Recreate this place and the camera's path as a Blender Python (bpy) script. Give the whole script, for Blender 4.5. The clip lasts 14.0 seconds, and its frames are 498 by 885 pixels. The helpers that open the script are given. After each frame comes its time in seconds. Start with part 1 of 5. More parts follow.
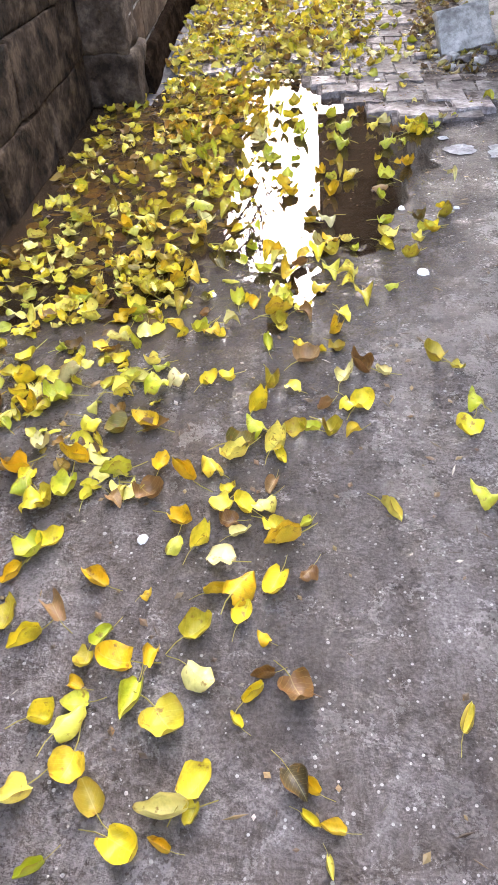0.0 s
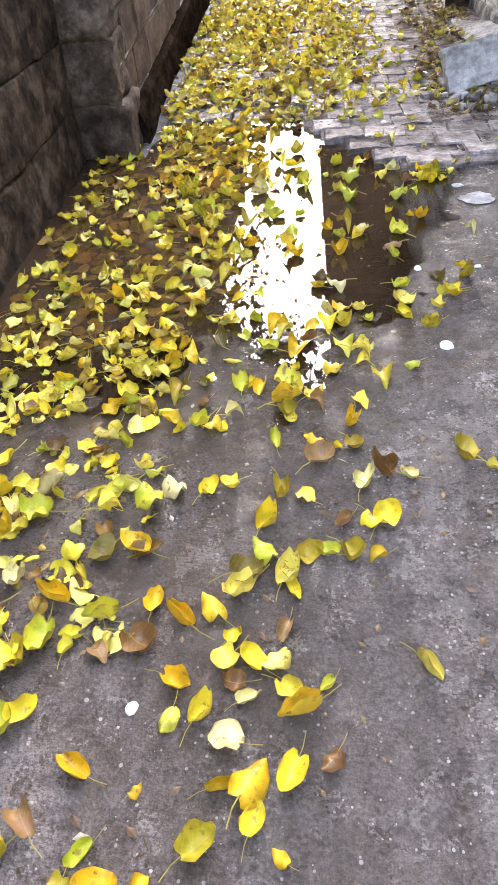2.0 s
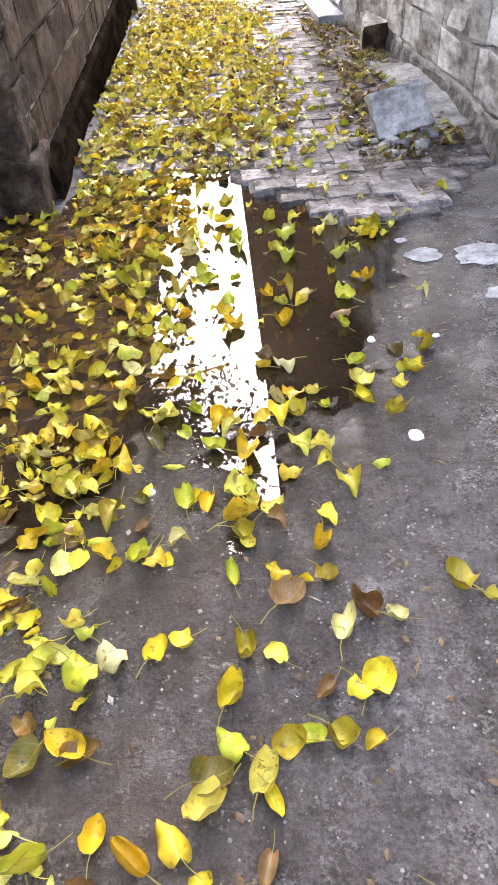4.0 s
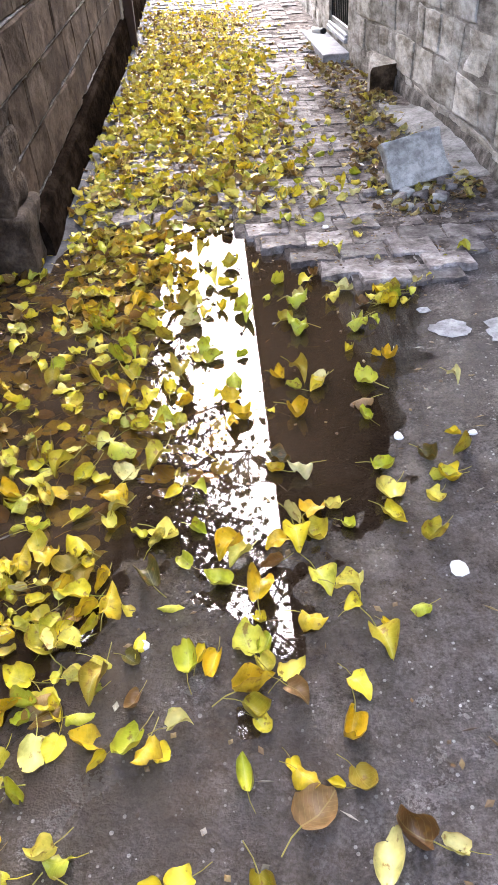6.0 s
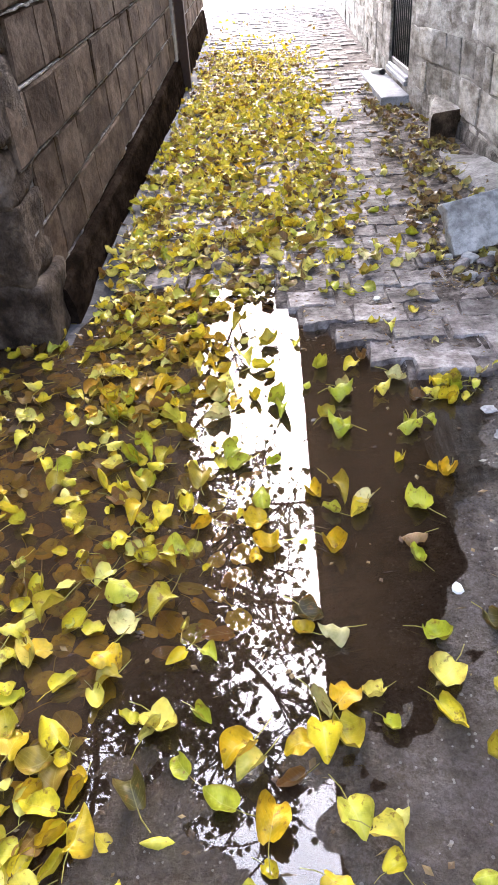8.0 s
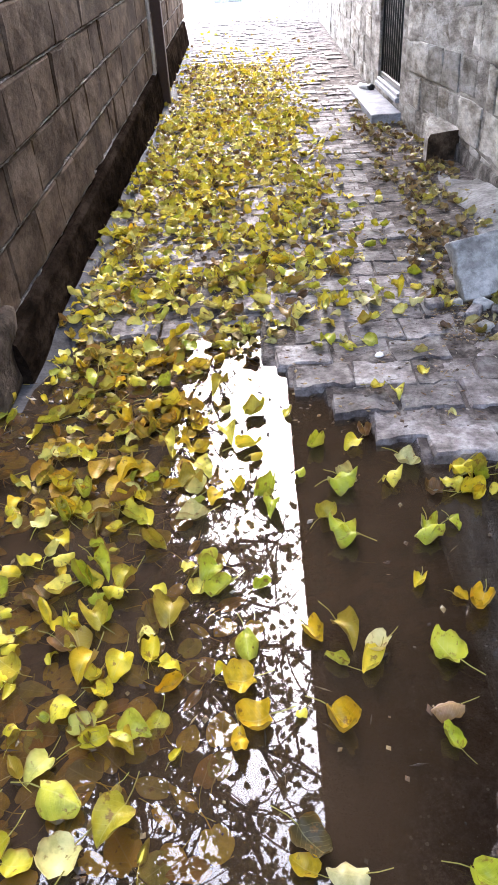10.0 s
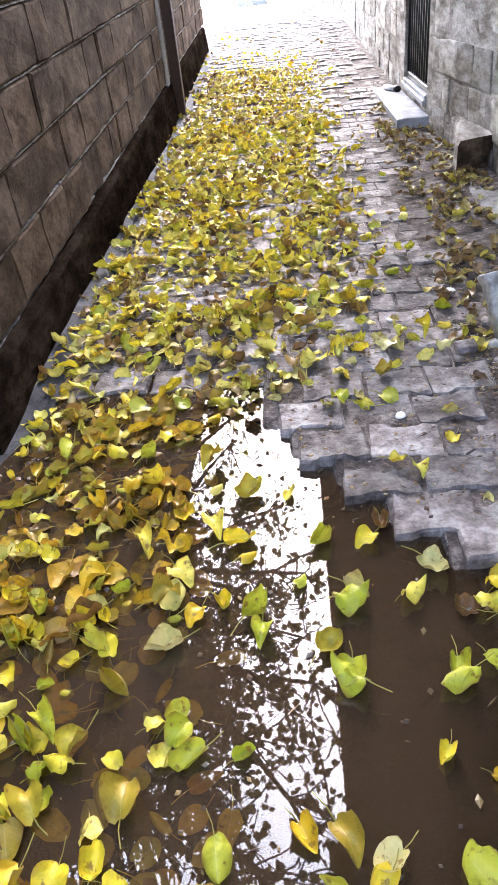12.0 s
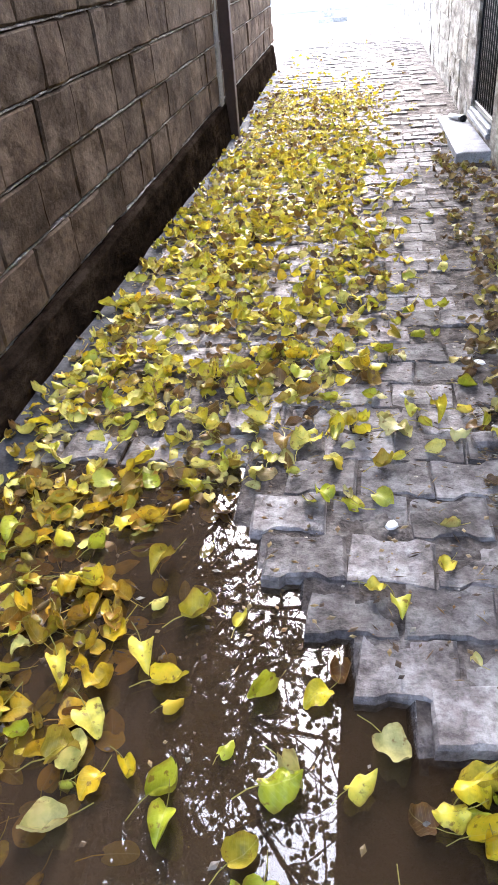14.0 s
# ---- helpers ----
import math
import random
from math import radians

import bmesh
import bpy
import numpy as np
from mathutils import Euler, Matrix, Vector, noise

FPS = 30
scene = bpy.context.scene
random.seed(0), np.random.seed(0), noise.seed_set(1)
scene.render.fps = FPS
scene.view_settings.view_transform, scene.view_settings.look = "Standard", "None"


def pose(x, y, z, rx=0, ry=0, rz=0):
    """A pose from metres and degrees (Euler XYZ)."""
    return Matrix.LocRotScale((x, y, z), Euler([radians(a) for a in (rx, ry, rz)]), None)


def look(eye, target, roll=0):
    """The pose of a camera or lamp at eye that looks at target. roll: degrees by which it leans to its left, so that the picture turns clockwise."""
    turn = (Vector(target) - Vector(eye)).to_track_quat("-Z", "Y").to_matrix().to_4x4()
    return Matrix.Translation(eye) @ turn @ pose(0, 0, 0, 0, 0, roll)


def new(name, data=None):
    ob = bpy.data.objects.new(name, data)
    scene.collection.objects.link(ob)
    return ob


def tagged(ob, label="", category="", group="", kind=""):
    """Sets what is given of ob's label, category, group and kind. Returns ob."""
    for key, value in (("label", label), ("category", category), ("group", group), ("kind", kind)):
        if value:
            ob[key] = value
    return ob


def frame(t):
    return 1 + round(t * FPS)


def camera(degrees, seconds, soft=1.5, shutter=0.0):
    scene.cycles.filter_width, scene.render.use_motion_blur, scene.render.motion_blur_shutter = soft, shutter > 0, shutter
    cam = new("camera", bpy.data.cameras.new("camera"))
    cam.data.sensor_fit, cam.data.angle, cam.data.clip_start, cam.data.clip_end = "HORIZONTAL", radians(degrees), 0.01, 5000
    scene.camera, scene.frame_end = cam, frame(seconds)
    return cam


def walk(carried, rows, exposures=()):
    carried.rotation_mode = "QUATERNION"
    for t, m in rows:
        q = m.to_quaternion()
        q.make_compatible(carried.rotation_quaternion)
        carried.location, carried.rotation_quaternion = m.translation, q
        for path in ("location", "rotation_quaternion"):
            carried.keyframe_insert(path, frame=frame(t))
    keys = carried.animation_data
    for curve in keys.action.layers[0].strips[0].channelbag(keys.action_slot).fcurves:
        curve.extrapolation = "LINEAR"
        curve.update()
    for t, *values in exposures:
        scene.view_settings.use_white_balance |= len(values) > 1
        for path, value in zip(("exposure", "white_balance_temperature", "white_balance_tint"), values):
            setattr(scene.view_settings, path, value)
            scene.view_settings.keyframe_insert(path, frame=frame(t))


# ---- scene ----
cam = camera(40.2, 14.0, 1.0)
PATH = [
    (0, (-0.107, -0.302, 1.243), (-0.263, 1.143, -0.13), -3.6),
    (0.5, (-0.115, -0.202, 1.232), (-0.325, 1.221, -0.157), -5.9),
    (1, (-0.115, -0.122, 1.239), (-0.337, 1.327, -0.122), -6.2),
    (1.5, (-0.117, -0.031, 1.244), (-0.333, 1.439, -0.095), -5.4),
    (2, (-0.119, 0.042, 1.245), (-0.302, 1.53, -0.08), -5.6),
    (2.5, (-0.12, 0.124, 1.239), (-0.234, 1.619, -0.084), -5.5),
    (3, (-0.122, 0.204, 1.232), (-0.179, 1.72, -0.071), -5.5),
    (3.2, (-0.13, 0.251, 1.224), (-0.165, 1.775, -0.071), -5.1),
    (5.3, (-0.184, 0.685, 1.242), (-0.16, 2.248, -0.006), -4.1),
    (5.5, (-0.185, 0.72, 1.249), (-0.16, 2.29, 0.01), -4.1),
    (6, (-0.176, 0.827, 1.243), (-0.155, 2.406, 0.015), -3.8),
    (6.5, (-0.155, 0.938, 1.234), (-0.181, 2.546, 0.044), -5.4),
    (7, (-0.132, 1.061, 1.234), (-0.215, 2.638, 0.007), -5.5),
    (7.5, (-0.12, 1.139, 1.252), (-0.219, 2.757, 0.08), -5.8),
    (8, (-0.107, 1.267, 1.266), (-0.22, 2.891, 0.105), -4.6),
    (8.2, (-0.108, 1.311, 1.266), (-0.219, 2.94, 0.112), -4.5),
    (10.3, (-0.111, 1.832, 1.236), (-0.164, 3.472, 0.092), -4.0),
    (10.5, (-0.107, 1.875, 1.236), (-0.148, 3.514, 0.091), -4.2),
    (11, (-0.082, 1.976, 1.239), (-0.124, 3.612, 0.089), -4.5),
    (11.5, (-0.048, 2.083, 1.234), (-0.122, 3.719, 0.086), -5.1),
    (12, (0.006, 2.199, 1.222), (-0.166, 3.839, 0.09), -6.9),
    (12.5, (0.059, 2.32, 1.211), (-0.229, 3.938, 0.071), -7.4),
    (13, (0.133, 2.423, 1.223), (-0.183, 4.058, 0.114), -6.6),
    (13.5, (0.186, 2.514, 1.233), (-0.133, 4.154, 0.135), -5.6),
    (14, (0.222, 2.6, 1.236), (-0.108, 4.242, 0.143), -5.4),
]
walk(cam, [(t, look(eye, target, roll)) for t, eye, target, roll in PATH], [(0, 4.04, 6350, 17), (3, 3.99, 6300, 17), (7, 3.82, 6200, 18), (11, 3.74, 6000, 17), (12.5, 3.9, 6000, 16), (13, 3.98, 6000, 15), (14, 3.86, 5950, 15)])

# ---- world, sun, exposure ----
world = bpy.data.worlds.new("overcast_sky")
scene.world = world
world.use_nodes = True
wn, wl = world.node_tree.nodes, world.node_tree.links
sky = wn.new("ShaderNodeTexSky")
sky.sky_type = "NISHITA"
sky.sun_disc = False
sky.sun_elevation, sky.sun_rotation = radians(38), radians(0)
sky.air_density, sky.dust_density, sky.ozone_density = 1.0, 3.0, 1.0
sky_pale = wn.new("ShaderNodeHueSaturation")
sky_pale.inputs["Saturation"].default_value = 0.72
wl.new(sky.outputs[0], sky_pale.inputs["Color"])
wl.new(sky_pale.outputs[0], wn["Background"].inputs["Color"])
wn["Background"].inputs["Strength"].default_value = 0.15

sun_data = bpy.data.lights.new("sun", "SUN")
sun_data.energy, sun_data.angle, sun_data.color = 0.7, radians(100), (1.0, 0.97, 0.92)
sun = new("sun", sun_data)
sun.matrix_world = look((0, 10, 8), (0, 0, 0.2))


# ---- material helpers ----
def material(name, rough=0.8, spec=0.4):
    m = bpy.data.materials.new(name)
    m.use_nodes = True
    b = m.node_tree.nodes["Principled BSDF"]
    b.inputs["Roughness"].default_value = rough
    b.inputs["Specular IOR Level"].default_value = spec
    return m, m.node_tree.nodes, m.node_tree.links, b


def coords(nodes, links, scale=(1, 1, 1)):
    """World-sized coordinates."""
    geo = nodes.new("ShaderNodeNewGeometry")
    mp = nodes.new("ShaderNodeMapping")
    mp.inputs["Scale"].default_value = scale
    links.new(geo.outputs["Position"], mp.inputs["Vector"])
    return mp.outputs[0]


def noise_tex(nodes, links, vec, scale, detail=4, rough=0.55):
    n = nodes.new("ShaderNodeTexNoise")
    n.inputs["Scale"].default_value, n.inputs["Detail"].default_value, n.inputs["Roughness"].default_value = scale, detail, rough
    links.new(vec, n.inputs["Vector"])
    return n.outputs["Fac"]


def ramp(nodes, links, fac, stops):
    r = nodes.new("ShaderNodeValToRGB")
    el = r.color_ramp.elements
    while len(el) < len(stops):
        el.new(0.5)
    for e, (p, c) in zip(el, stops):
        e.position = p
        e.color = (*c, 1) if isinstance(c, tuple) else (c, c, c, 1)
    links.new(fac, r.inputs["Fac"])
    return r.outputs["Color"]


def mix(nodes, links, fac, a, b, kind="MIX"):
    n = nodes.new("ShaderNodeMix")
    n.data_type, n.blend_type = "RGBA", kind
    for sock, v in (("Factor", fac), ("A", a), ("B", b)):
        target = [i for i in n.inputs if i.name == sock and i.enabled][0]
        if isinstance(v, (int, float)):
            target.default_value = v
        elif isinstance(v, tuple):
            target.default_value = (*v, 1)
        else:
            links.new(v, target)
    return [o for o in n.outputs if o.enabled][0]


def maths(nodes, links, op, a, b=0.0, clamp=False):
    n = nodes.new("ShaderNodeMath")
    n.operation, n.use_clamp = op, clamp
    for i, v in enumerate((a, b)):
        if isinstance(v, (int, float)):
            n.inputs[i].default_value = v
        else:
            links.new(v, n.inputs[i])
    return n.outputs[0]


def bump(nodes, links, bsdf, height, strength=0.5, distance=0.01):
    n = nodes.new("ShaderNodeBump")
    n.inputs["Strength"].default_value, n.inputs["Distance"].default_value = strength, distance
    links.new(height, n.inputs["Height"])
    links.new(n.outputs[0], bsdf.inputs["Normal"])


def object_random(nodes):
    return nodes.new("ShaderNodeObjectInfo").outputs["Random"]


def stony(name, dark, mid, light, scale=6.0, rough=0.85, relief=0.6, pits=60.0, spread=0.25, distance=0.008, stretch=(1, 1, 1), spec=0.14):
    """Mineral surface: broad stains, mid patches, fine grain, and a shade of its own for each piece."""
    m, n, l, b = material(name, rough, spec)
    v = coords(n, l, stretch)
    broad = noise_tex(n, l, v, scale * 0.25, 3)
    patch = noise_tex(n, l, v, scale, 6, 0.65)
    grain = noise_tex(n, l, v, pits, 4, 0.7)
    c = ramp(n, l, patch, [(0.36, dark), (0.5, mid), (0.64, light)])
    c = mix(n, l, 0.55, c, ramp(n, l, broad, [(0.3, 0.55), (0.7, 1.0)]), "MULTIPLY")
    c = mix(n, l, 0.5, c, ramp(n, l, grain, [(0.38, 0.35), (0.56, 1.05)]), "MULTIPLY")
    shade = maths(n, l, "MULTIPLY_ADD", object_random(n), spread)
    shade.node.inputs[2].default_value = 1.0 - spread
    c = mix(n, l, 1.0, c, shade, "MULTIPLY")
    l.new(c, b.inputs["Base Color"])
    h = maths(n, l, "ADD", maths(n, l, "MULTIPLY", patch, 1.6), maths(n, l, "MULTIPLY", grain, 0.7))
    bump(n, l, b, h, relief, distance)
    return m


def plain(name, colour, rough=0.5, metallic=0.0, grain=40.0, amount=0.35, spec=0.4):
    m, n, l, b = material(name, rough, spec)
    v = coords(n, l)
    g = noise_tex(n, l, v, grain, 5, 0.65)
    c = mix(n, l, amount, colour, ramp(n, l, g, [(0.35, 0.4), (0.7, 1.0)]), "MULTIPLY")
    l.new(c, b.inputs["Base Color"])
    b.inputs["Metallic"].default_value = metallic
    bump(n, l, b, g, 0.25, 0.004)
    return m


# ---- materials ----
def concrete_floor():
    """Worn grey concrete: trowel scars, grit, pale chips, dark stains; damp and smooth where it lies low."""
    m, n, l, b = material("wet_concrete", 0.6, 1.0)
    v = coords(n, l)
    broad = noise_tex(n, l, v, 1.3, 5, 0.65)
    patch = noise_tex(n, l, v, 7.0, 8, 0.72)
    scar = noise_tex(n, l, v, 32.0, 6, 0.8)
    grain = noise_tex(n, l, v, 120.0, 3, 0.8)
    c = ramp(n, l, patch, [(0.34, (0.112, 0.099, 0.097)), (0.5, (0.195, 0.176, 0.174)), (0.66, (0.29, 0.267, 0.263))])
    c = mix(n, l, 0.75, c, ramp(n, l, broad, [(0.35, 0.5), (0.62, 1.15)]), "MULTIPLY")
    c = mix(n, l, 0.9, c, ramp(n, l, scar, [(0.4, 0.35), (0.48, 1.0), (0.62, 1.3)]), "MULTIPLY")
    c = mix(n, l, 0.85, c, ramp(n, l, grain, [(0.4, 0.5), (0.6, 1.4)]), "MULTIPLY")
    for size, reach, share in ((34.0, 0.17, 0.74), (80.0, 0.3, 0.7)):
        chips = n.new("ShaderNodeTexVoronoi")
        chips.inputs["Scale"].default_value = size
        l.new(v, chips.inputs["Vector"])
        gate = n.new("ShaderNodeSeparateColor")
        l.new(chips.outputs["Color"], gate.inputs[0])
        edge = maths(n, l, "MULTIPLY", gate.outputs[1], reach)
        few = maths(n, l, "MULTIPLY", maths(n, l, "LESS_THAN", chips.outputs["Distance"], edge), maths(n, l, "GREATER_THAN", gate.outputs[0], share))
        c = mix(n, l, few, c, (0.66, 0.64, 0.61))
    z = n.new("ShaderNodeSeparateXYZ")
    l.new(v, z.inputs[0])
    wobble = maths(n, l, "MULTIPLY", maths(n, l, "SUBTRACT", noise_tex(n, l, v, 6.0, 6, 0.7), 0.5), 0.045)
    high = maths(n, l, "ADD", z.outputs["Z"], wobble)
    mud = n.new("ShaderNodeMapRange")
    mud.inputs["From Min"].default_value, mud.inputs["From Max"].default_value = -0.014, 0.03
    l.new(high, mud.inputs["Value"])
    wash = n.new("ShaderNodeAttribute")
    wash.attribute_name = "silt"
    washed = maths(n, l, "MULTIPLY", wash.outputs["Fac"], ramp(n, l, noise_tex(n, l, v, 4.0, 5, 0.65), [(0.4, 0.15), (0.58, 1.0)]))
    silt = mix(n, l, 0.7, (0.105, 0.073, 0.05), ramp(n, l, patch, [(0.3, 0.6), (0.7, 1.0)]), "MULTIPLY")
    c = mix(n, l, mud.outputs[0], silt, c)
    c = mix(n, l, maths(n, l, "MULTIPLY", washed, 0.85), c, silt)
    damp = n.new("ShaderNodeMapRange")
    damp.inputs["From Min"].default_value, damp.inputs["From Max"].default_value = -0.004, 0.026
    damp.inputs["To Min"].default_value, damp.inputs["To Max"].default_value = 0.06, 0.26
    l.new(high, damp.inputs["Value"])
    wet = n.new("ShaderNodeAttribute")
    wet.attribute_name = "wet"
    soaked = maths(n, l, "MULTIPLY", wet.outputs["Fac"], ramp(n, l, noise_tex(n, l, v, 9.0, 5, 0.7), [(0.42, 0.0), (0.52, 1.0)]))
    c = mix(n, l, maths(n, l, "MULTIPLY", soaked, 0.45), c, (0.07, 0.062, 0.062))
    l.new(c, b.inputs["Base Color"])
    dry = maths(n, l, "ADD", damp.outputs[0], maths(n, l, "MULTIPLY", grain, 0.16))
    l.new(maths(n, l, "MAXIMUM", maths(n, l, "SUBTRACT", dry, maths(n, l, "MULTIPLY", soaked, 0.4)), 0.05), b.inputs["Roughness"])
    h = maths(n, l, "ADD", maths(n, l, "MULTIPLY", patch, 1.4), maths(n, l, "ADD", maths(n, l, "MULTIPLY", scar, 0.8), maths(n, l, "MULTIPLY", grain, 0.5)))
    bump(n, l, b, h, 1.0, 0.036)
    return m


def puddle_water():
    """Shallow muddy water: a clear glossy film over brown silt."""
    m = bpy.data.materials.new("muddy_water")
    m.use_nodes = True
    n, l = m.node_tree.nodes, m.node_tree.links
    n.remove(n["Principled BSDF"])
    clear = n.new("ShaderNodeBsdfTransparent")
    clear.inputs[0].default_value = (0.86, 0.76, 0.64, 1)
    mud = n.new("ShaderNodeBsdfDiffuse")
    mud.inputs[0].default_value = (0.1, 0.064, 0.036, 1)
    body = n.new("ShaderNodeMixShader")
    deep = n.new("ShaderNodeAttribute")
    deep.attribute_name = "depth"
    murk = n.new("ShaderNodeMapRange")
    murk.inputs["From Min"].default_value, murk.inputs["From Max"].default_value = 0.0, 0.024
    murk.inputs["To Min"].default_value, murk.inputs["To Max"].default_value = 0.0, 0.36
    l.new(deep.outputs["Fac"], murk.inputs["Value"])
    l.new(murk.outputs[0], body.inputs[0])
    l.new(clear.outputs[0], body.inputs[1])
    l.new(mud.outputs[0], body.inputs[2])
    gloss = n.new("ShaderNodeBsdfGlossy")
    gloss.inputs["Roughness"].default_value = 0.004
    fres = n.new("ShaderNodeFresnel")
    fres.inputs["IOR"].default_value = 1.68
    v = coords(n, l)
    ripple = n.new("ShaderNodeBump")
    ripple.inputs["Strength"].default_value, ripple.inputs["Distance"].default_value = 0.014, 0.003
    l.new(noise_tex(n, l, v, 14.0, 2), ripple.inputs["Height"])
    l.new(ripple.outputs[0], gloss.inputs["Normal"])
    l.new(ripple.outputs[0], fres.inputs["Normal"])
    top = n.new("ShaderNodeMixShader")
    l.new(fres.outputs[0], top.inputs[0])
    l.new(body.outputs[0], top.inputs[1])
    l.new(gloss.outputs[0], top.inputs[2])
    l.new(top.outputs[0], n["Material Output"].inputs["Surface"])
    return m


def leaf_material(name, island, tones, veins=True):
    """Autumn leaf: a tone of its own, pale veins, browned rim and spots, a wet shine."""
    m, n, l, b = material(name, 0.4, 0.32)
    if island:
        r = n.new("ShaderNodeNewGeometry").outputs["Random Per Island"]
    else:
        r = object_random(n)
    v = coords(n, l)
    c = ramp(n, l, r, tones)
    fine = noise_tex(n, l, v, 22.0, 4, 0.6)
    c = mix(n, l, 0.75, c, ramp(n, l, fine, [(0.36, (0.5, 0.5, 0.35)), (0.5, (0.92, 0.89, 0.78)), (0.64, (1.1, 1.0, 1.0))]), "MULTIPLY")
    blot = noise_tex(n, l, v, 48.0, 3, 0.6)
    c = mix(n, l, ramp(n, l, blot, [(0.6, 0.0), (0.68, 0.8)]), c, (0.2, 0.1, 0.02))
    height = noise_tex(n, l, v, 120.0, 2)
    if veins:
        at = n.new("ShaderNodeAttribute")
        at.attribute_name = "blade"
        xyz = n.new("ShaderNodeSeparateXYZ")
        l.new(at.outputs["Vector"], xyz.inputs[0])
        across = maths(n, l, "ABSOLUTE", xyz.outputs["X"])
        rib = maths(n, l, "LESS_THAN", across, 0.014)
        slant = maths(n, l, "MULTIPLY", maths(n, l, "SUBTRACT", xyz.outputs["Y"], maths(n, l, "MULTIPLY", across, 0.75)), 8.0)
        side = maths(n, l, "LESS_THAN", maths(n, l, "FRACT", slant), 0.1)
        line = maths(n, l, "MAXIMUM", rib, maths(n, l, "MULTIPLY", side, 0.6))
        c = mix(n, l, maths(n, l, "MULTIPLY", line, 0.16), c, (0.75, 0.66, 0.25))
        rim = maths(n, l, "MULTIPLY", maths(n, l, "POWER", xyz.outputs["Z"], 5.0), ramp(n, l, noise_tex(n, l, v, 30.0, 2), [(0.42, 0.0), (0.6, 1.0)]))
        c = mix(n, l, maths(n, l, "MULTIPLY", rim, 0.8), c, (0.24, 0.12, 0.02))
        height = maths(n, l, "ADD", height, maths(n, l, "MULTIPLY", line, -0.8))
    l.new(c, b.inputs["Base Color"])
    bump(n, l, b, height, 0.4, 0.003)
    thin = n.new("ShaderNodeBsdfTranslucent")
    l.new(c, thin.inputs[0])
    both = n.new("ShaderNodeMixShader")
    both.inputs[0].default_value = 0.18
    l.new(b.outputs[0], both.inputs[1])
    l.new(thin.outputs[0], both.inputs[2])
    l.new(both.outputs[0], n["Material Output"].inputs["Surface"])
    return m


YELLOW = [(0.0, (0.68, 0.46, 0.015)), (0.1, (0.74, 0.62, 0.03)), (0.32, (0.62, 0.57, 0.045)), (0.48, (0.74, 0.68, 0.2)), (0.6, (0.4, 0.45, 0.03)), (0.74, (0.56, 0.48, 0.03)), (0.88, (0.24, 0.14, 0.03)), (1.0, (0.07, 0.042, 0.02))]
FADED = [(0.0, (0.42, 0.33, 0.08)), (0.25, (0.58, 0.5, 0.08)), (0.45, (0.5, 0.5, 0.09)), (0.62, (0.55, 0.47, 0.22)), (0.78, (0.26, 0.15, 0.05)), (0.9, (0.13, 0.075, 0.035)), (1.0, (0.08, 0.05, 0.03))]
SODDEN = [(0.0, (0.6, 0.34, 0.02)), (0.3, (0.62, 0.46, 0.03)), (0.55, (0.34, 0.17, 0.02)), (0.8, (0.42, 0.38, 0.04)), (1.0, (0.18, 0.08, 0.02))]
GREENISH = [(0.0, (0.07, 0.085, 0.015)), (0.5, (0.1, 0.1, 0.02)), (1.0, (0.16, 0.13, 0.02))]

M_FLOOR = concrete_floor()
M_WATER = puddle_water()
TONES = {
    "yellow": [(0.0, (0.7, 0.56, 0.02)), (0.5, (0.76, 0.65, 0.04)), (1.0, (0.78, 0.7, 0.16))],
    "golden": [(0.0, (0.62, 0.38, 0.01)), (0.5, (0.66, 0.46, 0.014)), (1.0, (0.6, 0.44, 0.03))],
    "yellow-green": [(0.0, (0.36, 0.42, 0.02)), (0.5, (0.5, 0.53, 0.04)), (1.0, (0.62, 0.6, 0.08))],
    "pale": [(0.0, (0.6, 0.56, 0.2)), (0.5, (0.68, 0.64, 0.28)), (1.0, (0.56, 0.5, 0.26))],
    "brown": [(0.0, (0.14, 0.07, 0.025)), (0.5, (0.22, 0.12, 0.04)), (1.0, (0.3, 0.19, 0.09))],
    "dark": [(0.0, (0.06, 0.045, 0.02)), (0.5, (0.14, 0.12, 0.02)), (1.0, (0.22, 0.2, 0.03))],
    "olive": [(0.0, (0.4, 0.32, 0.025)), (0.5, (0.46, 0.4, 0.03)), (1.0, (0.34, 0.25, 0.03))],
}
M_TONE = {k: leaf_material("leaf_" + k.replace("-", "_"), False, v) for k, v in TONES.items()}
M_LITTER = leaf_material("leaf_litter", True, YELLOW)
M_FADED = leaf_material("faded_litter", True, FADED)
M_SODDEN = leaf_material("sodden_litter", True, SODDEN)
M_WITHERED = leaf_material("withered_litter", True, [(0.0, (0.1, 0.06, 0.03)), (0.3, (0.2, 0.13, 0.06)), (0.5, (0.3, 0.23, 0.1)), (0.65, (0.44, 0.4, 0.1)), (0.8, (0.4, 0.36, 0.2)), (0.9, (0.5, 0.46, 0.06)), (1.0, (0.06, 0.04, 0.025))])
M_CRUMB = leaf_material("crumbs", True, [(0.0, (0.05, 0.035, 0.025)), (0.4, (0.14, 0.09, 0.05)), (0.7, (0.3, 0.22, 0.1)), (0.85, (0.06, 0.05, 0.04)), (1.0, (0.5, 0.46, 0.4))], False)
M_CROWN = leaf_material("crown_leaf", True, GREENISH, False)
M_STEM = plain("leaf_stem", (0.42, 0.36, 0.08), 0.6)
M_PAVER = stony("paver_concrete", (0.135, 0.112, 0.1), (0.34, 0.296, 0.275), (0.6, 0.56, 0.53), 10.0, 0.72, 1.0, 55.0, 0.6, 0.01, (1, 1, 1), 0.22)
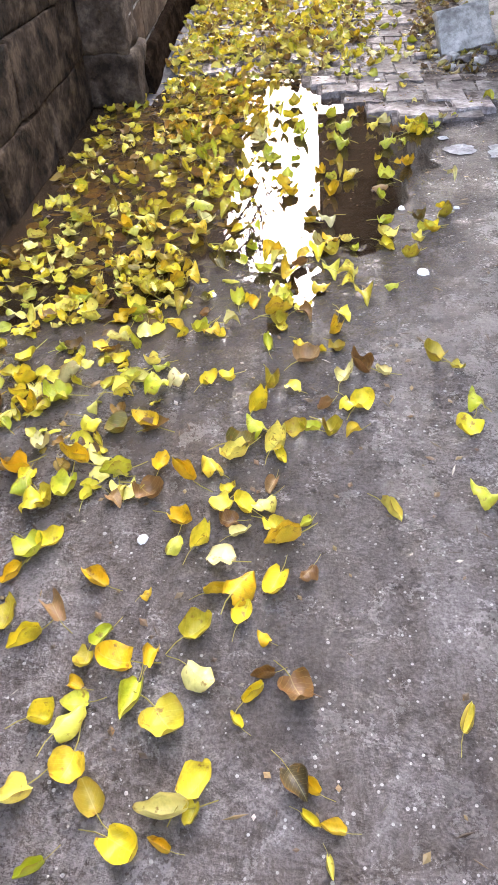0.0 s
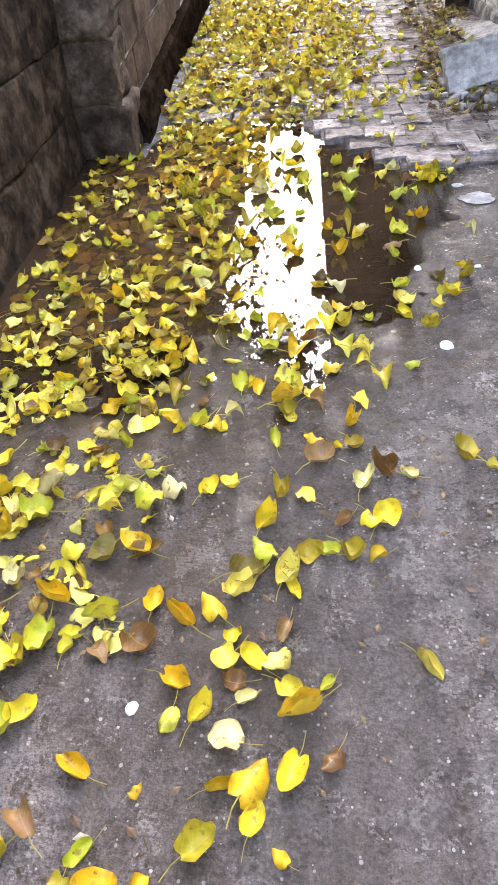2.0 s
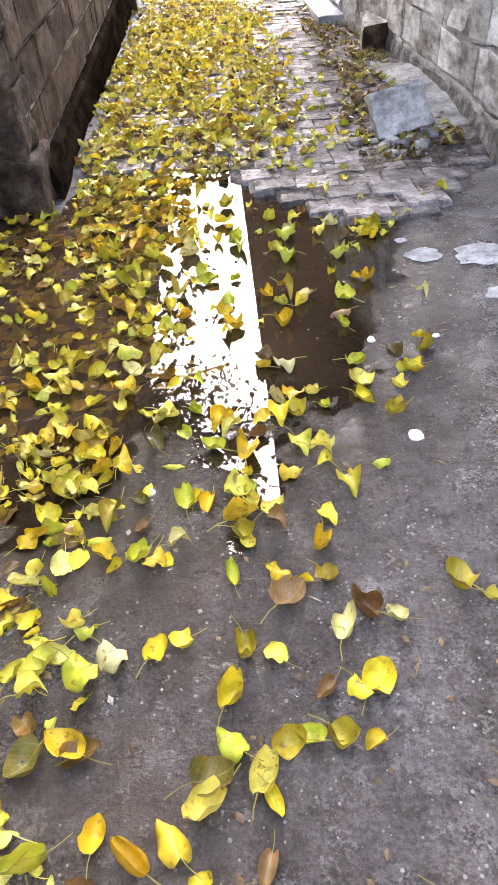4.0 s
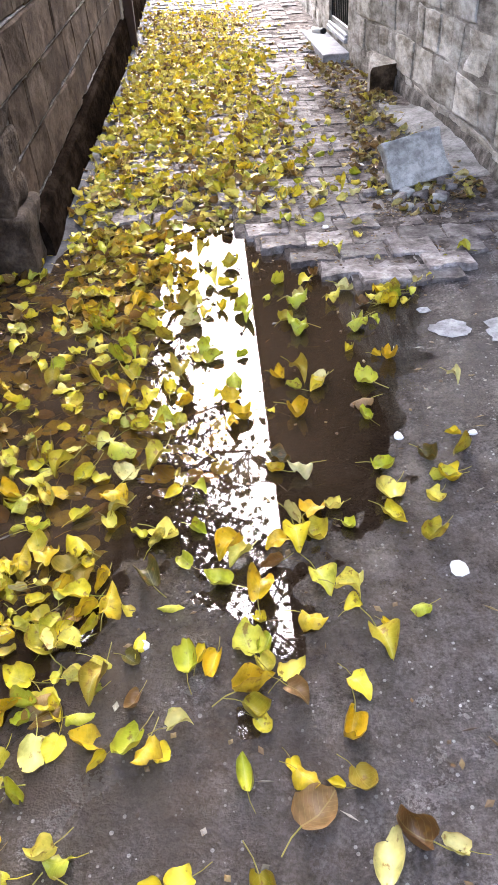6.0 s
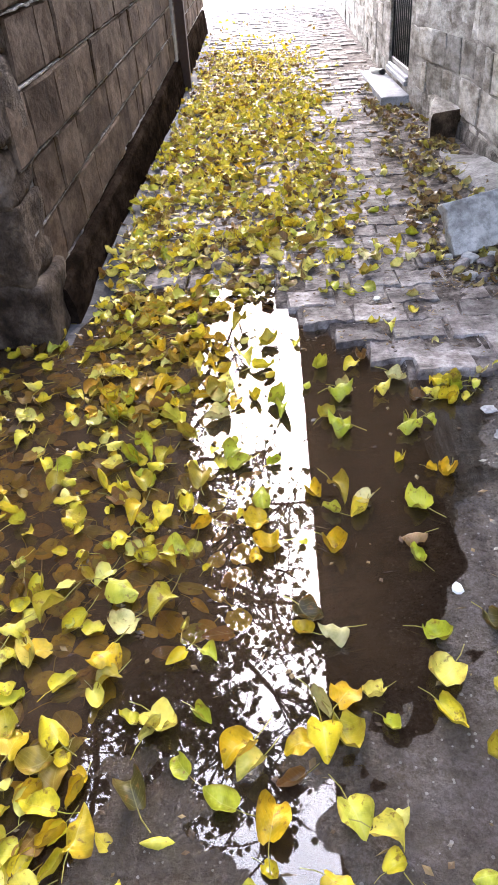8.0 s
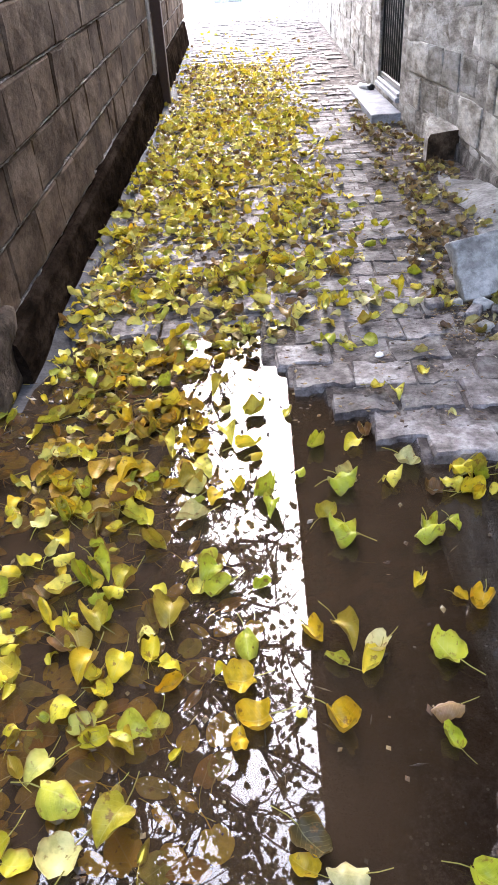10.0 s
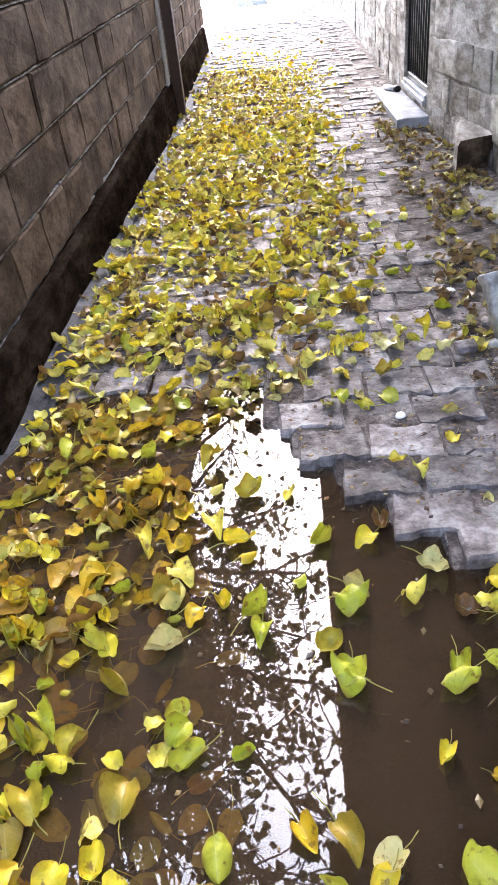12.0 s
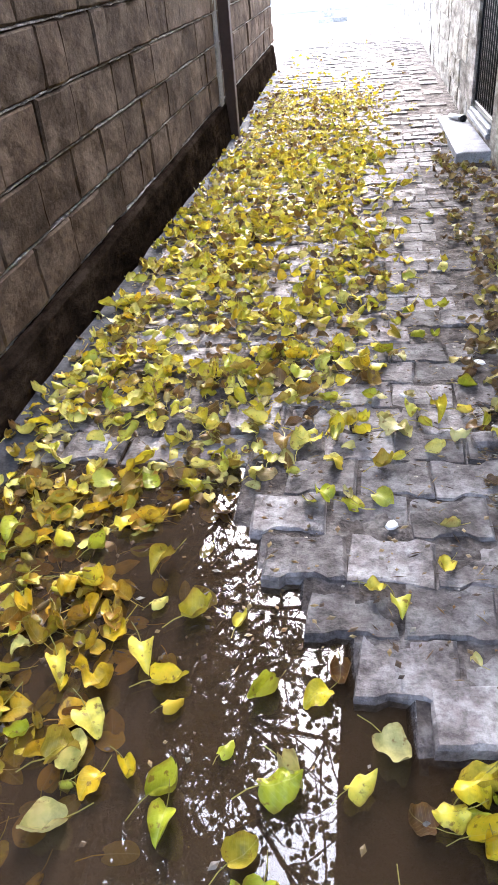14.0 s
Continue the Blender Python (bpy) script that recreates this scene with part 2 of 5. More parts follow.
M_SOIL = stony("joint_soil", (0.05, 0.04, 0.034), (0.13, 0.108, 0.094), (0.26, 0.23, 0.205), 14.0, 0.9, 1.0, 50.0, 0.1, 0.014)
M_BLOCK = stony("wall_block", (0.055, 0.035, 0.022), (0.112, 0.077, 0.051), (0.175, 0.13, 0.095), 5.0, 0.95, 0.8, 34.0, 0.3, 0.009, (1, 0.7, 1), 0.05)
M_MORTAR = stony("mortar", (0.14, 0.12, 0.1), (0.32, 0.29, 0.26), (0.52, 0.49, 0.45), 20.0, 0.92, 0.9, 70.0, 0.1, 0.012)
# near-black browns with no specular, far darker than the blocks above
M_PLINTH = stony("dark_plinth", (0.007, 0.005, 0.0035), (0.015, 0.0105, 0.0075), (0.03, 0.022, 0.016), 6.0, 0.85, 0.8, 24.0, 0.1, 0.014, (1, 0.5, 1), 0.0)
M_OLDSTONE = stony("old_stone", (0.036, 0.024, 0.015), (0.105, 0.075, 0.051), (0.21, 0.163, 0.12), 7.0, 0.9, 1.0, 34.0, 0.35, 0.02)
# old_stone's browns set darker and warmer for the recessed wall
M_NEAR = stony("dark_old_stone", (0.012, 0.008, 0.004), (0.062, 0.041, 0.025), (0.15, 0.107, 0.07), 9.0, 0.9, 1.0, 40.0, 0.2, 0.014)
M_GRIME = stony("wall_grime", (0.05, 0.043, 0.035), (0.12, 0.106, 0.088), (0.26, 0.24, 0.21), 9.0, 0.9, 0.8, 34.0, 0.05, 0.012)
M_CEMENT = stony("grey_cement", (0.17, 0.16, 0.148), (0.3, 0.288, 0.27), (0.42, 0.405, 0.385), 5.0, 0.85, 0.6, 50.0, 0.05, 0.008)
M_LIME = stony("lime_stone", (0.24, 0.205, 0.155), (0.58, 0.54, 0.465), (0.82, 0.795, 0.735), 8.0, 0.88, 0.9, 34.0, 0.5, 0.012, (1, 0.3, 0.9))
M_RENDER = stony("patchy_render", (0.13, 0.113, 0.09), (0.34, 0.31, 0.268), (0.6, 0.575, 0.52), 7.0, 0.9, 0.9, 30.0, 0.05, 0.02, (1, 0.3, 1))
M_SLAB = stony("grey_slab", (0.3, 0.285, 0.255), (0.52, 0.5, 0.455), (0.68, 0.66, 0.61), 8.0, 0.7, 0.6, 28.0, 0.05, 0.012)
M_MARBLE = stony("pale_step_stone", (0.3, 0.31, 0.33), (0.4, 0.41, 0.43), (0.5, 0.51, 0.53), 7.0, 0.45, 0.25, 90.0, 0.05, 0.003)
M_IRON = plain("black_iron", (0.02, 0.021, 0.024), 0.35, 0.6, 60.0, 0.5)
M_RUST = plain("brown_steel", (0.045, 0.026, 0.02), 0.55, 0.4, 30.0, 0.5)
M_BARK = stony("bark", (0.03, 0.025, 0.02), (0.06, 0.05, 0.04), (0.1, 0.085, 0.07), 12.0, 0.9, 0.9, 50.0, 0.1)
M_PLASTER = stony("grey_plaster", (0.3, 0.28, 0.26), (0.4, 0.38, 0.35), (0.5, 0.48, 0.45), 2.5, 0.9, 0.4, 60.0, 0.05)
M_WOOD = stony("dark_boards", (0.05, 0.035, 0.025), (0.09, 0.065, 0.045), (0.14, 0.1, 0.075), 6.0, 0.75, 0.5, 60.0, 0.2, 0.006, (8, 1, 1))
M_ROOFSHEET = plain("grey_roof_tile", (0.2, 0.12, 0.09), 0.8)
M_SPLASH = stony("dried_mortar", (0.3, 0.29, 0.28), (0.45, 0.44, 0.43), (0.58, 0.57, 0.55), 14.0, 0.85, 0.6, 70.0, 0.05, 0.004)
M_GUTTER = stony("wet_gutter", (0.04, 0.039, 0.04), (0.075, 0.073, 0.075), (0.12, 0.118, 0.12), 6.0, 0.8, 0.6, 80.0, 0.05, 0.006)
# base raised near white: the overexposed yard's glare is put into the colour
M_GLARE_WALL = stony("glare_pale_wall", (0.6, 0.59, 0.57), (0.76, 0.75, 0.73), (0.86, 0.85, 0.83), 1.5, 0.9, 0.3, 40.0, 0.05)
M_CHIP = plain("white_chip", (0.75, 0.74, 0.7), 0.6, 0, 80.0, 0.15)


# ---- mesh helpers ----
def link_mesh(name, verts, faces, mat, parent=None, label="", smooth=False):
    me = bpy.data.meshes.new(name)
    me.from_pydata(verts, [], faces)
    me.materials.append(mat)
    if smooth:
        me.polygons.foreach_set("use_smooth", [True] * len(me.polygons))
    me.update()
    ob = new(name, me)
    ob.parent = parent
    return tagged(ob, label) if label else ob


def part(name, bm, mat, parent=None, label="", smooth=False):
    me = bpy.data.meshes.new(name)
    bm.to_mesh(me)
    bm.free()
    me.materials.append(mat)
    if smooth:
        me.polygons.foreach_set("use_smooth", [True] * len(me.polygons))
    ob = new(name, me)
    ob.parent = parent
    return tagged(ob, label) if label else ob


def box(bm, x0, x1, y0, y1, z0, z1):
    vs = [bm.verts.new(p) for p in ((x0, y0, z0), (x1, y0, z0), (x1, y1, z0), (x0, y1, z0), (x0, y0, z1), (x1, y0, z1), (x1, y1, z1), (x0, y1, z1))]
    for f in ((0, 3, 2, 1), (4, 5, 6, 7), (0, 1, 5, 4), (1, 2, 6, 5), (2, 3, 7, 6), (3, 0, 4, 7)):
        bm.faces.new([vs[i] for i in f])
    return vs


def bevelled_box(x0, x1, y0, y1, z0, z1, r=0.006, segs=1):
    bm = bmesh.new()
    box(bm, x0, x1, y0, y1, z0, z1)
    bmesh.ops.bevel(bm, geom=bm.edges[:], offset=r, segments=segs, affect="EDGES", profile=0.6)
    return bm


def rough_block(dx, dy, dz, cuts, amount, seed, r=0.02):
    """A worn block about the origin: bevelled, cut up and pushed about by noise."""
    bm = bevelled_box(-dx / 2, dx / 2, -dy / 2, dy / 2, -dz / 2, dz / 2, r, 2)
    if cuts:
        bmesh.ops.subdivide_edges(bm, edges=[e for e in bm.edges if e.calc_length() > 0.05], cuts=cuts, use_grid_fill=True)
    for v in bm.verts:
        p = v.co * 7 + Vector((seed * 3.1, seed * 1.7, seed))
        v.co += noise.noise_vector(p) * amount + noise.noise_vector(p * 3) * amount * 0.35
    return bm


# ---- the lie of the land ----
def smooth(a, b, t):
    t = min(1.0, max(0.0, (t - a) / (b - a)))
    return t * t * (3 - 2 * t)


def rise(y):
    """The alley climbs gently towards the yard."""
    t = min(y, 17.0) - 8.7
    return 0.0225 * (t + math.sqrt(t * t + 0.6)) - 0.001


def left_x(y):
    return -1.075 - 0.0145 * (y - 4.5)


def right_x(y):
    return 1.26 - 0.11 * smooth(6.6, 8.4, y) - 0.006 * max(0.0, y - 8.4)


FRONT = [(-0.14, 4.36), (-0.135, 4.0), (-0.05, 3.98), (-0.045, 3.83), (0.08, 3.81), (0.085, 3.66), (0.2, 3.65), (0.21, 3.5), (0.33, 3.49), (0.335, 3.34), (0.58, 3.35), (0.74, 3.5), (0.9, 3.66), (1.05, 3.83), (1.3, 4.0)]


def paving_front(x):
    """How far up the alley the paving starts: a stair of loose pavers."""
    if x < -0.14:
        return 4.42
    return float(np.interp(x, [p[0] for p in FRONT], [p[1] for p in FRONT]))


def puddle_depth(x, y):
    """Positive inside the puddle: metres from its shore."""
    wob = 0.09 * noise.noise(Vector((x * 2.3, y * 2.3, 3.0))) + 0.035 * noise.noise(Vector((x * 9, y * 9, 8.0)))
    near = 2.0 - 0.28 * smooth(-0.42, -0.62, x) + 0.05 * smooth(-0.1, -0.3, x)
    return min(y - near, 0.26 + 0.32 * (y - 2.05) - x, 4.6 - y) + wob


def paving_top(x, y):
    return 0.03 + rise(y) - 0.02 * smooth(-0.1, -0.3, x) * (1 - smooth(4.3, 5.3, y))


def runnel(x, y):
    """The shallow damp channel that leads out of the puddle."""
    mid = -0.24 - 0.1 * math.sin(y * 2.6)
    return math.exp(-((x - mid) / 0.17) ** 2) * smooth(0.75, 1.3, y)


def ground(x, y):
    """Height of the concrete and the soil."""
    d = puddle_depth(x, y)
    fine = 0.0035 * noise.noise(Vector((x * 16, y * 16, 0.0))) + 0.0016 * noise.noise(Vector((x * 45, y * 45, 0.0)))
    h = -0.022 * smooth(-0.02, 0.4, d) + 0.017 * smooth(0.0, 0.6, -d) + 0.012 * smooth(0.3, 1.2, x)
    h += 0.005 * noise.noise(Vector((x * 5, y * 5, 0.0))) + 0.006 * noise.noise(Vector((x * 1.4, y * 1.4, 5.0))) + fine
    h -= (0.0135 + 0.012 * noise.noise(Vector((x * 7, y * 7, 12.0)))) * runnel(x, y) * smooth(0.0, 0.4, -d)
    over = smooth(-0.02, 0.06, y - paving_front(x))
    base = rise(y) + 0.021 * smooth(0.0, 0.16, y - paving_front(x)) + 0.006 * noise.noise(Vector((x * 8, y * 8, 2.0))) + fine
    base += smooth(0.55, 0.75, x - 0.05 * (y - 4.2)) * (0.008 + 0.05 * smooth(0.75, 1.25, x)) * (1 - smooth(6.2, 8.2, y)) * smooth(4.0, 4.4, y)
    return h * (1 - over) + base * over


def build_ground():
    xs = [-60, -25, -8, -4, -2.2] + list(np.arange(-1.5, 1.5, 0.018)) + [1.7, 2.2, 4, 8, 25, 60]
    ys = [-60, -20, -8, -4, -2, -1] + list(np.arange(-0.5, 5.2, 0.018)) + list(np.arange(5.2, 17, 0.15)) + [18, 20, 24, 30, 45, 70, 120]
    verts = [(float(x), float(y), ground(x, y)) for y in ys for x in xs]
    w = len(xs)
    faces = [(j * w + i, j * w + i + 1, (j + 1) * w + i + 1, (j + 1) * w + i) for j in range(len(ys) - 1) for i in range(w - 1)]
    ob = link_mesh("ground", verts, faces, M_FLOOR, smooth=True)
    ob.data.materials.append(M_SOIL)
    wash = ob.data.attributes.new("silt", "FLOAT", "POINT")
    wash.data.foreach_set("value", [smooth(-0.1, -0.5, v[0]) * smooth(0.3, 1.1, v[1]) * (1 - smooth(4.0, 4.6, v[1])) for v in verts])
    wet = ob.data.attributes.new("wet", "FLOAT", "POINT")
    wet.data.foreach_set("value", [math.exp(-((v[0] + 0.14) / 0.32) ** 2) * smooth(-0.1, 0.4, v[1]) * (1 - smooth(3.8, 4.4, v[1])) for v in verts])
    for p in ob.data.polygons:
        c = p.center
        if c.y > paving_front(c.x) + 0.02 and abs(c.x) < 1.4 and c.y < 16.5:
            p.material_index = 1
    return tagged(ob, "wet grey worn concrete alley floor with muddy hollow", "ground", kind="structure")


build_ground()


def build_water():
    xs, ys = np.arange(-1.42, 1.0, 0.04), np.arange(0.2, 4.6, 0.04)
    verts = [(float(x), float(y), 0.0) for y in ys for x in xs]
    w = len(xs)
    faces = []
    for j in range(len(ys) - 1):
        for i in range(w - 1):
            if puddle_depth(xs[i], ys[j]) > -0.3 or runnel(xs[i], ys[j]) > 0.3:
                faces.append((j * w + i, j * w + i + 1, (j + 1) * w + i + 1, (j + 1) * w + i))
    ob = link_mesh("water", verts, faces, M_WATER)
    depth = ob.data.attributes.new("depth", "FLOAT", "POINT")
    depth.data.foreach_set("value", [max(0.0, -ground(v[0], v[1])) for v in verts])
    return tagged(ob, "shallow brown muddy puddle reflecting sky and branches", "puddle", kind="structure")


build_water()


# ---- walls ----
def sheet_wall(name, line, y0, y1, z1, thick, side, mat, label, holes=()):
    """A thick wall along the alley whose face follows line(y); holes are (ya, yb, z0, z1) door openings."""
    bm = bmesh.new()
    cuts = sorted({y0, y1, *[h[0] for h in holes], *[h[1] for h in holes], *[c for c in (6.6, 6.9, 7.2, 7.5, 7.8, 8.1, 8.4) if holes]})
    for a, b in zip(cuts, cuts[1:]):
        hole = [h for h in holes if h[0] <= a and b <= h[1]]
        for z0, zt in ([(-0.4, hole[0][2]), (hole[0][3], z1)] if hole else [(-0.4, z1)]):
            vs = box(bm, 0, 1, a, b, z0, zt)
            for v in vs:
                face = v.co.x < 0.5
                v.co.x = line(v.co.y) + (0 if face else side * thick)
    return tagged(part(name, bm, mat), label, "wall", kind="structure")


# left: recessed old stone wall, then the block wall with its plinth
wall_near = sheet_wall("wall_west_near", lambda y: -1.33, -6.0, 3.85, 2.3, 0.4, -1, M_NEAR, "dark old stone wall with worn render")
wall_left = sheet_wall("wall_west", lambda y: left_x(y) - 0.014, 3.85, 14.2, 2.3, 0.3, -1, M_MORTAR, "brownish concrete block wall with rough mortar joints")
wall_right = sheet_wall("wall_east", right_x, -6.0, 30.0, 2.8, 0.5, 1, M_RENDER, "pale rubble stone wall with peeling lime render", [(8.45, 9.65, 0.17, 2.25)])
back = bmesh.new()
box(back, -1.7, 1.7, -6.3, -6.0, -0.4, 2.6)
tagged(part("wall_south", back, M_RENDER), "grey rendered wall closing the alley", "wall", kind="structure")


def paths_slope(y):
    """Block courses climb with the alley."""
    return 0.042 * (y - 4.5)


LEAN = 0.03


def build_blocks():
    """Concrete blocks of the left wall, one by one."""
    shapes = []
    for k in range(12):
        bm = bmesh.new()
        box(bm, -0.03, 0.02, -0.205, 0.205, -0.1165, 0.1165)
        face = [e for e in bm.edges if all(v.co.x > 0 for v in e.verts)]
        bmesh.ops.bevel(bm, geom=face, offset=0.011, segments=1, affect="EDGES")
        bmesh.ops.subdivide_edges(bm, edges=[e for e in bm.edges if e.calc_length() > 0.15 and all(v.co.x > 0 for v in e.verts)], cuts=2, use_grid_fill=True)
        for v in bm.verts:
            q = Vector((k * 5.0, v.co.y * 14, v.co.z * 14))
            v.co += noise.noise_vector(q) * 0.007
        bmesh.ops.triangulate(bm, faces=bm.faces[:])
        me = bpy.data.meshes.new("block")
        bm.to_mesh(me)
        bm.free()
        me.materials.append(M_BLOCK)
        shapes.append(me)
    rng = random.Random(4)
    for row in range(9):
        z = 0.325 + row * 0.2425
        y = 3.9 + (0.21 if row % 2 else 0.0) + rng.uniform(-0.05, 0.05)
        while y < 14.1:
            size = rng.choice((1.0, 1.0, 0.97, 1.04, 0.9, 0.62, 0.5))
            yc = y + 0.2065 * size
            ob = new("block", rng.choice(shapes))
            ob.parent = wall_left
            top = z + paths_slope(yc)
            ob.matrix_local = Matrix.Translation((left_x(yc) - 0.012 + LEAN * (top - 0.6) + rng.uniform(-0.008, 0.008), yc, top)) @ Euler((math.atan(0.042) + rng.gauss(0, 0.008), rng.uniform(-0.02, 0.02), rng.uniform(-0.02, 0.02))).to_matrix().to_4x4() @ Matrix.Diagonal((1, size, rng.uniform(0.97, 1.0), 1))
            y += 0.416 * size + rng.uniform(0.0, 0.01)


def build_mortar_beads():
    """Squeezed-out mortar along the bed joints, one ragged bead a course."""
    for row in range(9):
        z = 0.325 - 0.12 + row * 0.2425
        verts, faces = [], []
        ys = np.arange(3.9, 14.1, 0.025)
        for y in ys:
            n1 = noise.noise(Vector((y * 11, row * 3.0, 0)))
            n2 = noise.noise(Vector((y * 27, row * 5.0, 4)))
            bulge = 0.002 + 0.022 * max(0.0, n1) + 0.009 * n2
            half = 0.006 + 0.012 * abs(n2) * abs(n1) * 2
            zc = z + paths_slope(y) + 0.006 * n1 + 0.004 * n2
            x = left_x(y) + 0.002 + LEAN * (zc - 0.6)
            verts += [(x - 0.02, y, zc + half), (x + bulge, y, zc + half * 0.4), (x + bulge * 0.7, y, zc - half * 0.6), (x - 0.02, y, zc - half)]
        for i in range(len(ys) - 1):
            for k in range(3):
                faces.append((i * 4 + k, i * 4 + k + 1, i * 4 + k + 5, i * 4 + k + 4))
        link_mesh("mortar_bead", verts, faces, M_MORTAR, wall_left)


def build_plinth():
    verts, faces = [], []
    ys = np.arange(3.98, 14.2, 0.06)
    for y in ys:
        n1 = noise.noise(Vector((y * 3, 1.0, 0))) * 0.012
        top = 0.2 + paths_slope(y) + n1
        x = left_x(y) + 0.055 + n1
        verts += [(x - 0.2, y, top + 0.004), (x - 0.03, y, top + 0.002), (x - 0.008, y, top - 0.018), (x + 0.016 + n1 * 0.5, y, rise(y) + 0.08), (x + 0.034, y, -0.2), (x - 0.2, y, -0.2)]
    for i in range(len(ys) - 1):
        for k in range(5):
            faces.append((i * 6 + k, i * 6 + k + 1, i * 6 + k + 7, i * 6 + k + 6))
    faces.append(tuple(range(5, -1, -1)))
    n = (len(ys) - 1) * 6
    faces.append(tuple(range(n, n + 6)))
    link_mesh("plinth", verts, faces, M_PLINTH, wall_left, "dark concrete footing")


def build_pier():
    """The ragged stone end of the block wall, stone on stone."""
    rng = random.Random(9)
    z = 0.0
    for k, (h, w) in enumerate(((0.27, 0.36), (0.3, 0.33), (0.2, 0.3), (0.27, 0.34), (0.24, 0.31), (0.28, 0.33), (0.25, 0.32), (0.26, 0.33), (0.3, 0.32))):
        bm = rough_block(w, 0.36, h + 0.012, 4, 0.02, k + 2, 0.03)
        bmesh.ops.translate(bm, verts=bm.verts[:], vec=((-1.062 if k else -1.03) - w / 2 + rng.uniform(-0.012, 0.012), 3.93, z + h / 2))
        part("pier_stone", bm, M_OLDSTONE, wall_left, "rough worn stone", True)
        z += h


def build_near_stones():
    """Large worn ashlars of the recessed wall."""
    rng = random.Random(21)
    z, row = -0.02, 0
    while z < 2.2:
        h = rng.choice((0.3, 0.34, 0.38))
        y = -0.6 - 0.3 * (row % 2)
        while y < 3.7:
            w = rng.uniform(0.5, 0.85)
            w = min(w, 3.78 - y)
            bm = rough_block(0.1, w - 0.006, h - 0.006, 3, 0.02, row * 7 + y, 0.008)
            bmesh.ops.translate(bm, verts=bm.verts[:], vec=(-1.36 + rng.uniform(-0.012, 0.012), y + w / 2, z + h / 2))
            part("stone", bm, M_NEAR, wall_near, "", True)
            y += w
        z += h
        row += 1


build_blocks()
build_mortar_beads()
build_plinth()
build_pier()
build_near_stones()


def build_rubble():
    """Irregular stones of the right wall in rough courses, with mortar between."""
    rng = random.Random(33)
    def bed(k, y):
        return -0.04 + 0.245 * k + 0.05 * noise.noise(Vector((y * 1.3, k * 4.0, 1.0))) + 0.02 * noise.noise(Vector((y * 6, k * 4.0, 5.0)))

    cells = []
    for row in range(11):
        y = 2.6 - rng.uniform(0, 0.3)
        while y < 17.0:
            w = rng.uniform(0.16, 0.5)
            lean = [rng.uniform(-0.06, 0.06) for _ in range(2)]
            cells.append([(y + lean[0] + 0.008, bed(row, y) + 0.006), (y + w - 0.008, bed(row, y + w) + 0.006), (y + w + lean[1] - 0.008, bed(row + 1, y + w) - 0.006), (y + 0.008, bed(row + 1, y) - 0.006)])
            y += w
    for poly in cells:
        cy, cz = sum(p[0] for p in poly) / 4, sum(p[1] for p in poly) / 4
        if (8.2 < cy < 9.9 and cz < 2.4) or rng.random() < 0.24:
            continue
        ring = []
        for (ay, az), (by, bz) in zip(poly, poly[1:] + poly[:1]):
            ring.append((ay, az))
            if math.hypot(by - ay, bz - az) > 0.1:
                ring.append(((ay + by) / 2 + rng.uniform(-0.012, 0.012), (az + bz) / 2 + rng.uniform(-0.012, 0.012)))
        n = len(ring)
        proud = rng.uniform(-0.004, 0.012)
        verts = []
        for shrink, out in ((1.0, -0.03), (0.97, proud), (0.86, proud + rng.uniform(0.001, 0.005))):
            for ay, az in ring:
                yy, zz = cy + (ay - cy) * shrink, cz + (az - cz) * shrink
                verts.append((right_x(yy) - out - 0.006 * noise.noise(Vector((yy * 9, zz * 9, 0))), yy, zz + rise(yy)))
        verts.append((right_x(cy) - proud - 0.005, cy, cz + rise(cy)))
        faces = []
        for a in (0, n):
            faces += [(a + i, a + n + i, a + n + (i + 1) % n, a + (i + 1) % n) for i in range(n)]
        faces += [(2 * n + i, 3 * n, 2 * n + (i + 1) % n) for i in range(n)]
        link_mesh("stone", verts, faces, M_LIME, wall_right)


build_rubble()


